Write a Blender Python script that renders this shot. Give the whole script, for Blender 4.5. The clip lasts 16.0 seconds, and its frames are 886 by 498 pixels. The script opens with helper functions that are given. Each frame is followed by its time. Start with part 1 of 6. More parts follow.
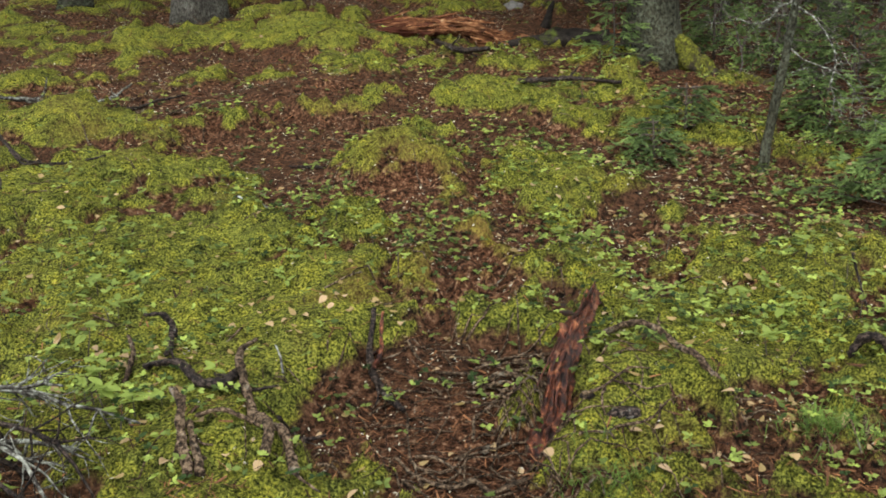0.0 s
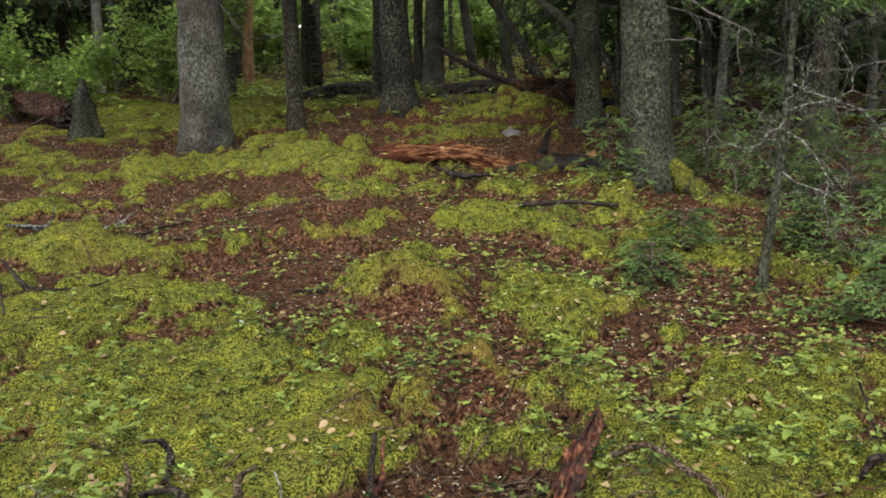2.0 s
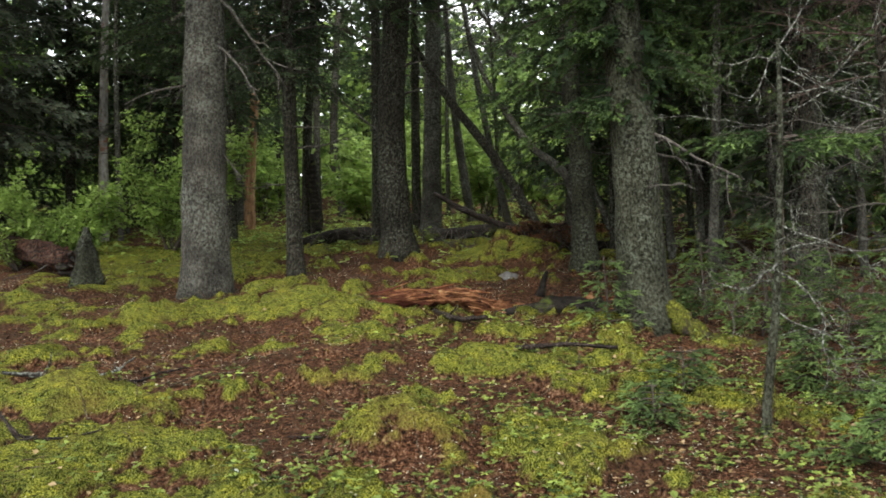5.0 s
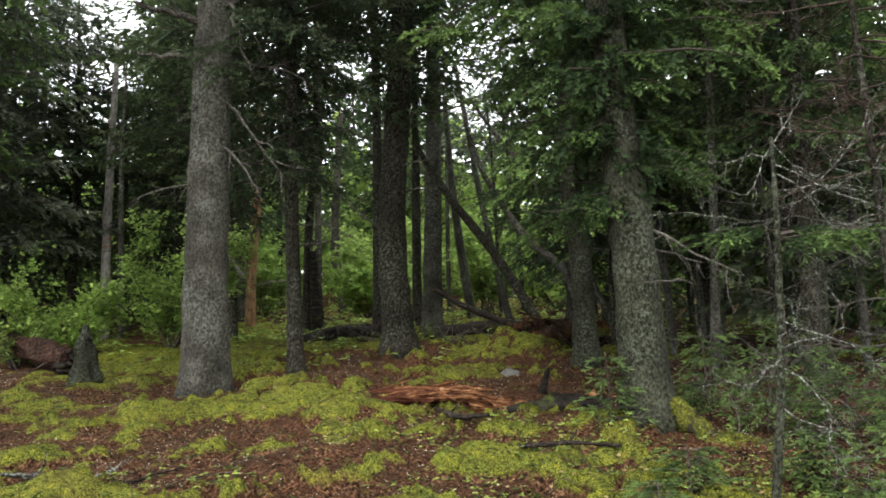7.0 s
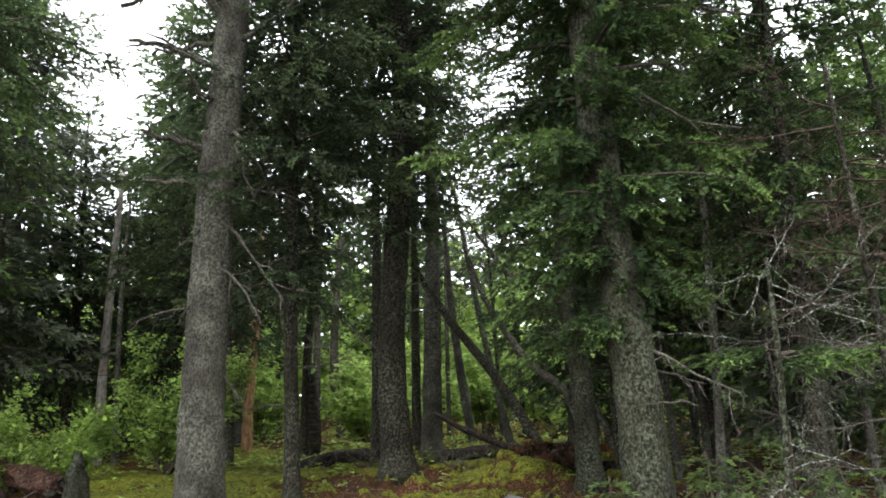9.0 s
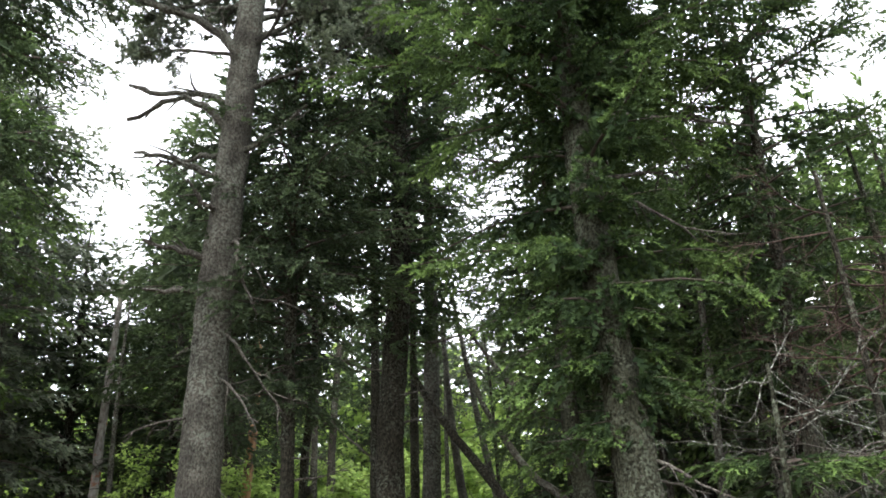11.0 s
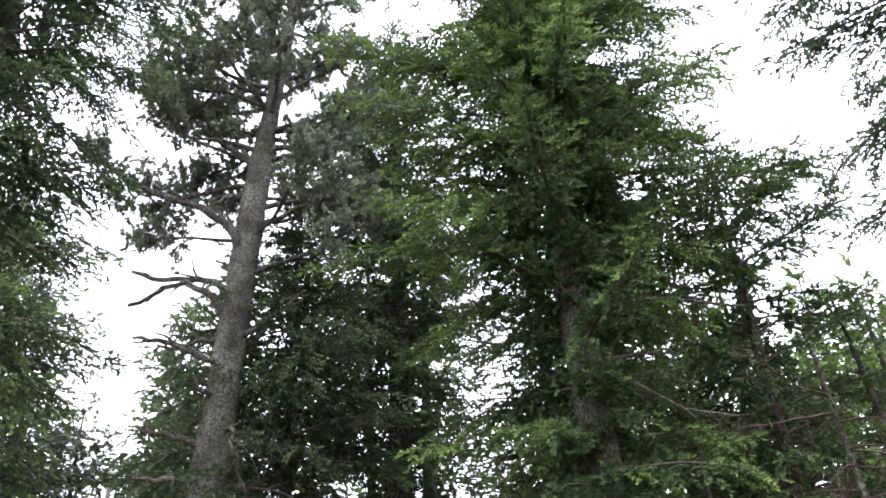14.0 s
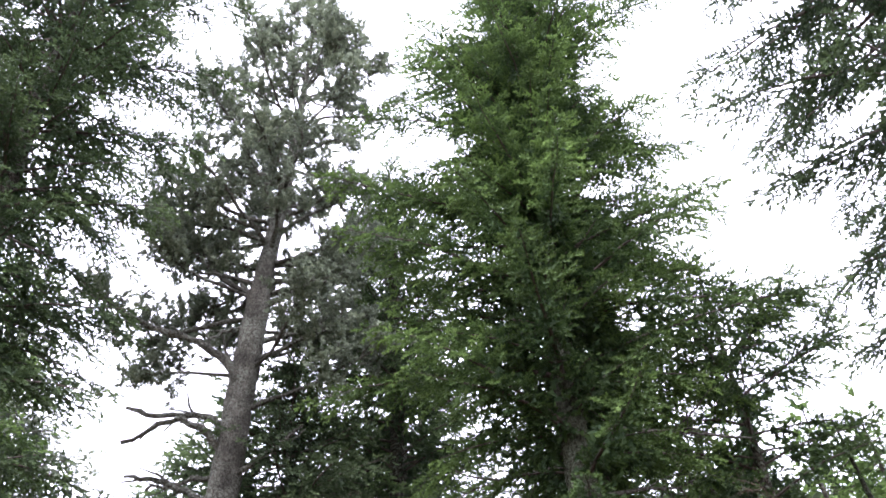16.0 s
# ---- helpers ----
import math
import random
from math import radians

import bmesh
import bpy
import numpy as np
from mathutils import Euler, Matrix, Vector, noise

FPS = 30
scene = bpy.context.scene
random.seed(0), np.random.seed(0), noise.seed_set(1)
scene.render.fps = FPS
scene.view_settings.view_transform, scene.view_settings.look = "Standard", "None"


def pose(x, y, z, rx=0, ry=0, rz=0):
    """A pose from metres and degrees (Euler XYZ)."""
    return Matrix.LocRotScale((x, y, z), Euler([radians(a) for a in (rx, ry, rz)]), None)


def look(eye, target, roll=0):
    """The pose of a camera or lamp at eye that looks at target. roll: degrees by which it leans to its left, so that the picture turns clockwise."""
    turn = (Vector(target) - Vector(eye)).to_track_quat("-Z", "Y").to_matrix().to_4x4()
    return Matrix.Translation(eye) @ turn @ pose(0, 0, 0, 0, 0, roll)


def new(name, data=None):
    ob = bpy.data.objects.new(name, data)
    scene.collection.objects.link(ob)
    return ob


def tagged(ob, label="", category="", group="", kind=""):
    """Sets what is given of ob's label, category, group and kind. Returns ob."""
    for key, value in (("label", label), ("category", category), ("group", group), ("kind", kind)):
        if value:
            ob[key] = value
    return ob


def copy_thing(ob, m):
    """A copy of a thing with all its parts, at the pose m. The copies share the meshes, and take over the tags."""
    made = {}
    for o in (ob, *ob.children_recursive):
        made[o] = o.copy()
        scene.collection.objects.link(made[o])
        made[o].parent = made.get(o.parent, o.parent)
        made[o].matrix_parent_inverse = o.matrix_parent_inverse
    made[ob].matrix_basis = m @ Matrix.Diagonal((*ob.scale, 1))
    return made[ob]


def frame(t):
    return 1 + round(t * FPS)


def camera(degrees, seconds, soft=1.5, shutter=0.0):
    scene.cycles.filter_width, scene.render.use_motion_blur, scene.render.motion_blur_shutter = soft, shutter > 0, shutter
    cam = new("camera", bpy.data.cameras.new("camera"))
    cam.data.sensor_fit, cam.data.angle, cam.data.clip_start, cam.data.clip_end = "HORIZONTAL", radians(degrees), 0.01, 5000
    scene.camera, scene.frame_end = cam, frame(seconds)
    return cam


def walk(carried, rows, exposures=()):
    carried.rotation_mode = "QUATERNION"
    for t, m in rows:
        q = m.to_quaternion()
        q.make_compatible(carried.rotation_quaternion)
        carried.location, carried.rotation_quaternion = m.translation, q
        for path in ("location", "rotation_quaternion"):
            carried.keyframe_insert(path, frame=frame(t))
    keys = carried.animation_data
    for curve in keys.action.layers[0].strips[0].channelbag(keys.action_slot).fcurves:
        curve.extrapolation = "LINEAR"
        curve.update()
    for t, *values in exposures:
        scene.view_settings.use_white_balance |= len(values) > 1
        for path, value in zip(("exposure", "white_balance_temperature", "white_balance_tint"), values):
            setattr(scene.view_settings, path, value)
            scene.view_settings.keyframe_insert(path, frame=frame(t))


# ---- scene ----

# ---------------------------------------------------------------- camera
cam = camera(52.9, 16.0, 1.8)
EYE, ARM = 1.4, 0.1   # height of the tilting head, and of the lens over it
ROWS = [  # seconds, yaw, pitch, roll
    (0.0, 0.00, -15.00, 0.70), (0.5, 0.00, -13.12, 0.78), (1.0, 0.02, -11.16, 1.00), (1.5, -0.02, -9.09, 1.04),
    (2.0, -0.05, -7.12, 1.17), (2.5, -0.11, -5.26, 1.30), (3.0, -0.17, -3.69, 1.35), (3.5, -0.20, -2.22, 1.45),
    (6.0, -0.44, 5.00, 1.75), (6.5, -0.45, 6.55, 1.79), (7.0, -0.51, 8.28, 1.86), (7.5, -0.58, 10.02, 1.94),
    (8.0, -0.66, 11.88, 2.04), (8.5, -0.75, 13.88, 2.15), (9.0, -0.84, 16.09, 2.24), (11.5, -1.35, 24.62, 2.80),
    (12.0, -1.49, 26.47, 2.95), (12.5, -1.64, 28.60, 3.05), (13.0, -1.77, 30.70, 3.16), (13.5, -1.93, 32.73, 3.35),
    (14.0, -2.10, 34.66, 3.57), (14.5, -2.27, 36.61, 3.79), (15.0, -2.50, 38.93, 4.01), (15.5, -2.75, 41.06, 4.36),
    (16.0, -3.02, 43.12, 4.62),
]
EXPOSURES = [(0.0, 1.5, 6550, 11), (7.0, 1.65, 6450, 10), (9.0, 1.8, 6400, 10), (12.0, 2.0, 6250, 15), (16.0, 2.2, 5950, 25)]
walk(cam, [(t, pose(0, 0, EYE, 0, 0, yaw) @ pose(0, 0, 0, pitch) @ pose(0, 0, 0, 0, roll) @ pose(0, 0, 0, 90) @ pose(0, ARM, 0)) for t, yaw, pitch, roll in ROWS], EXPOSURES)

# ---------------------------------------------------------------- overcast sky
world = bpy.data.worlds.new("overcast_sky")
scene.world = world
world.use_nodes = True
wn, wl = world.node_tree.nodes, world.node_tree.links
sky = wn.new("ShaderNodeTexSky")
sky.sky_type, sky.sun_disc = "NISHITA", False
sky.sun_elevation, sky.sun_rotation = radians(58), radians(200)
grey = wn.new("ShaderNodeHueSaturation")
grey.inputs["Saturation"].default_value = 0.15
wl.new(sky.outputs[0], grey.inputs["Color"])
cloud = wn.new("ShaderNodeMix")
cloud.data_type = "RGBA"
cloud.inputs[0].default_value = 0.8
cloud.inputs[7].default_value = (8.6, 8.9, 9.2, 1)
wl.new(grey.outputs[0], cloud.inputs[6])
wl.new(cloud.outputs[2], wn["Background"].inputs[0])
wn["Background"].inputs[1].default_value = 0.13
sun = new("sun", bpy.data.lights.new("sun", "SUN"))
sun.data.energy, sun.data.angle, sun.data.color = 1.0, radians(25), (1.0, 0.96, 0.9)
sun.matrix_world = look((-3, -8, 14), (0, 4, 0))

# ---------------------------------------------------------------- materials
def ramp(nt, fac, stops):
    n = nt.nodes.new("ShaderNodeValToRGB")
    el = n.color_ramp.elements
    while len(el) < len(stops):
        el.new(0.5)
    for e, (p, c) in zip(el, stops):
        e.position, e.color = p, (*c, 1)
    nt.links.new(fac, n.inputs[0])
    return n.outputs[0]


def grain(nt, where, scale, detail=5.0, rough=0.6, stretch=(1, 1, 1)):
    m = nt.nodes.new("ShaderNodeMapping")
    m.inputs["Scale"].default_value = stretch
    nt.links.new(where, m.inputs[0])
    n = nt.nodes.new("ShaderNodeTexNoise")
    n.inputs["Scale"].default_value, n.inputs["Detail"].default_value, n.inputs["Roughness"].default_value = scale, detail, rough
    nt.links.new(m.outputs[0], n.inputs[0])
    return n.outputs[0]


def mixed(nt, fac, a, b, how="MIX"):
    n = nt.nodes.new("ShaderNodeMix")
    n.data_type, n.blend_type = "RGBA", how
    for i, v in ((0, fac), (6, a), (7, b)):
        if isinstance(v, (int, float)):
            n.inputs[i].default_value = v
        elif isinstance(v, tuple):
            n.inputs[i].default_value = (*v, 1)
        else:
            nt.links.new(v, n.inputs[i])
    return n.outputs[2]


def material(name, stops, scale=20.0, rough=0.9, bump=0.4, relief=0.01, patches=None, patch_scale=2.0, patch_at=(0.5, 0.6),
             stretch=(1, 1, 1), coarse=1.5, coarse_by=0.35, thin=0.0, gloss=0.1, local=False, gate=0.0):
    """Noise-grained surface: stops over fine noise, a coarse lightness drift, patches of a second colour, bump; thin lets light through."""
    m = bpy.data.materials.new(name)
    m.use_nodes = True
    nt = m.node_tree
    bsdf = nt.nodes["Principled BSDF"]
    if local:
        where = nt.nodes.new("ShaderNodeTexCoord").outputs["Object"]
    else:
        where = nt.nodes.new("ShaderNodeNewGeometry").outputs["Position"]
    fine = grain(nt, where, scale, 6, 0.65, stretch)
    col = ramp(nt, fine, stops)
    drift = ramp(nt, grain(nt, where, coarse, 3), [(0.3, (1 - coarse_by,) * 3), (0.7, (1 + coarse_by,) * 3)])
    col = mixed(nt, 1.0, col, drift, "MULTIPLY")
    if patches:
        at = grain(nt, where, patch_scale, 8, 0.7, stretch if local else (1, 1, 1))
        lo, hi = patch_at
        cover = ramp(nt, at, [(lo, (0, 0, 0)), (hi, (1, 1, 1))])
        if gate:   # patches stand in groups
            cover = mixed(nt, 1.0, cover, ramp(nt, grain(nt, where, gate, 4, 0.6), [(0.40, (0.12,) * 3), (0.58, (1, 1, 1))]), "MULTIPLY")
        col = mixed(nt, cover, col, ramp(nt, fine, [(0.3, tuple(c * 0.7 for c in patches)), (0.7, patches)]))
    nt.links.new(col, bsdf.inputs["Base Color"])
    bsdf.inputs["Roughness"].default_value = rough
    bsdf.inputs["Specular IOR Level"].default_value = gloss
    if bump:
        b = nt.nodes.new("ShaderNodeBump")
        b.inputs["Strength"].default_value, b.inputs["Distance"].default_value = bump, relief
        nt.links.new(fine, b.inputs["Height"])
        nt.links.new(b.outputs[0], bsdf.inputs["Normal"])
    if thin:
        tr = nt.nodes.new("ShaderNodeBsdfTranslucent")
        nt.links.new(col, tr.inputs[0])
        mx = nt.nodes.new("ShaderNodeMixShader")
        mx.inputs[0].default_value = thin
        nt.links.new(bsdf.outputs[0], mx.inputs[1])
        nt.links.new(tr.outputs[0], mx.inputs[2])
        nt.links.new(mx.outputs[0], nt.nodes["Material Output"].inputs[0])
    return m


def leafy(name, old, fresh, thin=0.3, drift=0.35, rough=0.55, seed_scale=1.2):
    """Foliage: old to fresh growth, and painted shade to light, by the 'fresh' attribute; lightness drifting from clump
    to clump.
    """
    m = bpy.data.materials.new(name)
    m.use_nodes = True
    nt = m.node_tree
    bsdf = nt.nodes["Principled BSDF"]
    geo = nt.nodes.new("ShaderNodeNewGeometry")
    at = nt.nodes.new("ShaderNodeAttribute")
    at.attribute_name = "fresh"
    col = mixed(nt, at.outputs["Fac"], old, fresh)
    var = ramp(nt, geo.outputs["Random Per Island"], [(0.0, (0.8,) * 3), (1.0, (1.2, 1.2, 1.12))])
    col = mixed(nt, 1.0, col, var, "MULTIPLY")
    big = ramp(nt, grain(nt, geo.outputs["Position"], seed_scale, 3), [(0.3, (1 - drift,) * 3), (0.7, (1 + drift, 1 + drift, 1 + drift * 0.6))])
    col = mixed(nt, 1.0, col, big, "MULTIPLY")
    nt.links.new(col, bsdf.inputs["Base Color"])
    bsdf.inputs["Roughness"].default_value = rough
    bsdf.inputs["Specular IOR Level"].default_value = 0.12
    tr = nt.nodes.new("ShaderNodeBsdfTranslucent")
    nt.links.new(col, tr.inputs[0])
    mx = nt.nodes.new("ShaderNodeMixShader")
    mx.inputs[0].default_value = thin
    nt.links.new(bsdf.outputs[0], mx.inputs[1])
    nt.links.new(tr.outputs[0], mx.inputs[2])
    nt.links.new(mx.outputs[0], nt.nodes["Material Output"].inputs[0])
    return m


def ground_material():
    """Needle litter and soil, with moss where the 'moss' attribute says so, its edge broken by noise."""
    m = bpy.data.materials.new("forest_floor")
    m.use_nodes = True
    nt = m.node_tree
    bsdf = nt.nodes["Principled BSDF"]
    pos = nt.nodes.new("ShaderNodeNewGeometry").outputs["Position"]
    f1 = grain(nt, pos, 42, 8, 0.75)
    f2 = grain(nt, pos, 9, 6, 0.65)
    f3 = grain(nt, pos, 1.7, 5, 0.6)
    f4 = grain(nt, pos, 120, 4, 0.7)
    # lowest colour stops go near black, as painted shade in the gaps
    litter = ramp(nt, f1, [(0.38, (0.004, 0.003, 0.002)), (0.46, (0.028, 0.013, 0.007)), (0.55, (0.115, 0.050, 0.025)), (0.64, (0.32, 0.21, 0.13))])
    litter = mixed(nt, ramp(nt, f3, [(0.4, (0, 0, 0)), (0.62, (1, 1, 1))]), litter, ramp(nt, f1, [(0.40, (0.007, 0.005, 0.004)), (0.62, (0.12, 0.060, 0.032))]))
    mosscol = ramp(nt, f4, [(0.37, (0.010, 0.013, 0.004)), (0.49, (0.100, 0.115, 0.020)), (0.60, (0.29, 0.305, 0.055))])
    tint = ramp(nt, f2, [(0.34, (0.5, 0.52, 0.6)), (0.46, (0.9, 0.92, 0.95)), (0.56, (1.1, 1.08, 0.95)), (0.68, (1.35, 1.25, 0.9))])
    mosscol = mixed(nt, 1.0, mosscol, tint, "MULTIPLY")
    # dark gaps between moss clumps: shade in the colour, where bump is weak
    clump = grain(nt, pos, 30, 3, 0.5)
    mosscol = mixed(nt, 1.0, mosscol, ramp(nt, clump, [(0.34, (0.30, 0.32, 0.35)), (0.45, (0.95,) * 3), (0.62, (1.25, 1.2, 1.1))]), "MULTIPLY")
    wa = nt.nodes.new("ShaderNodeAttribute")
    wa.attribute_name = "worn"
    rust = ramp(nt, f1, [(0.36, (0.03, 0.013, 0.008)), (0.5, (0.17, 0.085, 0.028)), (0.64, (0.30, 0.20, 0.06))])
    mosscol = mixed(nt, mixed(nt, 1.0, wa.outputs["Fac"], ramp(nt, f2, [(0.40, (1, 1, 1)), (0.66, (0.6,) * 3)]), "MULTIPLY"), mosscol, rust)
    at = nt.nodes.new("ShaderNodeAttribute")
    at.attribute_name = "moss"
    su = nt.nodes.new("ShaderNodeMath")
    su.operation = "MULTIPLY_ADD"
    nt.links.new(f2, su.inputs[0])
    su.inputs[1].default_value = 1.0
    nt.links.new(at.outputs["Fac"], su.inputs[2])
    su2 = nt.nodes.new("ShaderNodeMath")
    su2.operation = "MULTIPLY_ADD"
    nt.links.new(f1, su2.inputs[0])
    su2.inputs[1].default_value = 0.8
    nt.links.new(su.outputs[0], su2.inputs[2])
    cover = ramp(nt, su2.outputs[0], [(1.28 / 2, (0, 0, 0)), (1.56 / 2, (1, 1, 1))])
    half = nt.nodes.new("ShaderNodeMath")
    half.operation = "MULTIPLY"
    half.inputs[1].default_value = 0.5
    nt.links.new(su2.outputs[0], half.inputs[0])
    nt.links.new(half.outputs[0], cover.node.inputs[0])
    nt.links.new(mixed(nt, cover, litter, mosscol), bsdf.inputs["Base Color"])
    bsdf.inputs["Roughness"].default_value = 0.85
    bsdf.inputs["Specular IOR Level"].default_value = 0.06
    b = nt.nodes.new("ShaderNodeBump")
    b.inputs["Strength"].default_value, b.inputs["Distance"].default_value = 0.9, 0.025
    nt.links.new(mixed(nt, cover, f1, f4), b.inputs["Height"])
    nt.links.new(b.outputs[0], bsdf.inputs["Normal"])
    return m


GROUND = ground_material()
BARK_GREY = material("grey_lichened_bark", [(0.34, (0.015, 0.013, 0.010)), (0.47, (0.056, 0.051, 0.041)), (0.62, (0.115, 0.107, 0.088))], 58, 0.95, 1.0, 0.03,
                     (0.215, 0.23, 0.185), 29, (0.49, 0.57), (1, 1, 0.5), 3.0, 0.45, gate=1.5)
BARK_DARK = material("dark_spruce_bark", [(0.36, (0.006, 0.005, 0.004)), (0.5, (0.026, 0.023, 0.017)), (0.66, (0.070, 0.064, 0.048))], 46, 0.95, 1.0, 0.02,
                     (0.15, 0.165, 0.125), 30, (0.52, 0.60), (1, 1, 0.5), 1.6, 0.4, gate=1.1)
BARK_MOSSY = material("mossy_lichened_bark", [(0.36, (0.008, 0.007, 0.005)), (0.5, (0.034, 0.034, 0.022)), (0.66, (0.082, 0.086, 0.058))], 56, 0.95, 1.0, 0.03,
                      (0.13, 0.145, 0.105), 33, (0.50, 0.58), (1, 1, 0.6), 2.6, 0.45, gate=2.0)
BARE_WOOD = material("weathered_orange_wood", [(0.3, (0.10, 0.055, 0.03)), (0.55, (0.33, 0.19, 0.10)), (0.8, (0.46, 0.33, 0.21))], 24, 0.85, 0.7, 0.01,
                     (0.10, 0.085, 0.07), 4, (0.56, 0.64), (1, 1, 0.2), 1.5, 0.3)
SNAG_PALE = material("pale_peeling_snag", [(0.3, (0.12, 0.10, 0.085)), (0.5, (0.30, 0.28, 0.25)), (0.75, (0.46, 0.45, 0.42))], 22, 0.9, 0.7, 0.01,
                     (0.32, 0.12, 0.06), 2.2, (0.60, 0.66), (1, 1, 0.4), 1.5, 0.3)
DEAD_TWIG = material("grey_dead_twig", [(0.36, (0.026, 0.022, 0.018)), (0.55, (0.095, 0.086, 0.073)), (0.7, (0.22, 0.222, 0.19))], 40, 0.95, 0.5, 0.004)
LICHEN_TWIG = material("lichen_covered_twig", [(0.40, (0.022, 0.019, 0.016)), (0.5, (0.09, 0.088, 0.075)), (0.62, (0.29, 0.31, 0.26))], 45, 0.95, 0.6, 0.004)
LIMB = material("brown_grey_limb", [(0.3, (0.03, 0.024, 0.02)), (0.6, (0.085, 0.07, 0.058)), (0.8, (0.17, 0.155, 0.13))], 35, 0.95, 0.5, 0.005)
BROWN_TWIG = material("dry_brown_twig", [(0.36, (0.03, 0.021, 0.017)), (0.55, (0.085, 0.060, 0.049)), (0.7, (0.15, 0.115, 0.095))], 30, 0.9, 0.4, 0.004)
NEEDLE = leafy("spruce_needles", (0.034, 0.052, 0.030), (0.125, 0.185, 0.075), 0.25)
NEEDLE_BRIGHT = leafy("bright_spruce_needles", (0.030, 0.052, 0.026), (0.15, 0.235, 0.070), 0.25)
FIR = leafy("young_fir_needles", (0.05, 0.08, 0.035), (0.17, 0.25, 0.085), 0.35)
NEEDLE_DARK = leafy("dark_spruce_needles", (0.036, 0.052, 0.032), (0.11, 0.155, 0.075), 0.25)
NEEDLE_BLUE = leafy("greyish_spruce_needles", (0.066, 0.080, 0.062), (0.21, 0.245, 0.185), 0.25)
LEAF = leafy("bright_broad_leaf", (0.14, 0.225, 0.06), (0.40, 0.54, 0.16), 0.5)
HERB = leafy("low_herb_leaf", (0.024, 0.044, 0.014), (0.27, 0.35, 0.085), 0.3)
# the near-black old tone is painted shade for the tuft bases
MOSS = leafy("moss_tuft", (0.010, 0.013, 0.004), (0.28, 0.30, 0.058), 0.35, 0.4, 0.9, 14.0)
MOSS_BARK = material("mossy_root_bark", [(0.36, (0.03, 0.026, 0.012)), (0.52, (0.075, 0.08, 0.012)), (0.68, (0.20, 0.21, 0.03))], 50, 0.95, 1.0, 0.02, (0.05, 0.04, 0.03), 7, (0.52, 0.6))
GRASS = leafy("grass_blade", (0.06, 0.11, 0.02), (0.13, 0.2, 0.05), 0.3)
RED_ROT = material("wet_red_rotten_wood", [(0.38, (0.007, 0.003, 0.002)), (0.48, (0.048, 0.014, 0.008)), (0.58, (0.15, 0.043, 0.019)), (0.68, (0.40, 0.17, 0.07))], 60, 0.45, 1.0, 0.02,
                   (0.24, 0.13, 0.085), 30, (0.60, 0.70), (1, 0.25, 1), 9, 0.4, gloss=0.35, local=True)
ORANGE_ROT = material("orange_rotten_wood", [(0.36, (0.03, 0.014, 0.009)), (0.48, (0.16, 0.062, 0.027)), (0.58, (0.34, 0.165, 0.075)), (0.7, (0.5, 0.33, 0.18))], 26, 0.8, 1.0, 0.03,
                      (0.12, 0.04, 0.025), 3, (0.52, 0.6), (0.2, 1, 1), 2, 0.3, local=True)
BROWN_LOG = material("reddish_decayed_log", [(0.40, (0.005, 0.003, 0.003)), (0.5, (0.024, 0.013, 0.009)), (0.64, (0.10, 0.045, 0.027))], 26, 0.8, 1.0, 0.03, (0.11, 0.085, 0.06), 6, (0.57, 0.64))
DARK_LOG = material("dark_wet_log", [(0.36, (0.006, 0.005, 0.004)), (0.56, (0.026, 0.021, 0.017)), (0.72, (0.08, 0.07, 0.056))], 20, 0.75, 1.0, 0.02,
                    (0.09, 0.12, 0.02), 3, (0.56, 0.66), (0.3, 1, 1))
STICK = material("brown_stick_bark", [(0.40, (0.008, 0.006, 0.004)), (0.5, (0.055, 0.036, 0.022)), (0.62, (0.17, 0.125, 0.08))], 90, 0.8, 1.0, 0.006,
                 (0.19, 0.175, 0.135), 16, (0.57, 0.68), coarse=8, coarse_by=0.5)
STICK_DARK = material("black_wet_stick", [(0.40, (0.004, 0.003, 0.003)), (0.5, (0.016, 0.012, 0.010)), (0.62, (0.07, 0.052, 0.04))], 90, 0.6, 1.0, 0.006,
                      (0.30, 0.31, 0.27), 13, (0.62, 0.7), coarse=8, coarse_by=0.5)
STONE = material("grey_stone", [(0.3, (0.09, 0.085, 0.08)), (0.7, (0.2, 0.195, 0.185))], 30, 0.85, 0.4, 0.01, (0.12, 0.14, 0.05), 5, (0.6, 0.7))
NEEDLE_LITTER = leafy("fallen_needle_litter", (0.022, 0.011, 0.007), (0.25, 0.115, 0.055), 0.0, 0.3, 0.7)
DEAD_LEAF = leafy("pale_fallen_leaf", (0.19, 0.14, 0.05), (0.36, 0.26, 0.16), 0.15, 0.2, 0.6, 6)
PALE_BIT = leafy("pale_leaf_fragment", (0.20, 0.18, 0.13), (0.56, 0.53, 0.44), 0.1, 0.25, 0.7, 6)

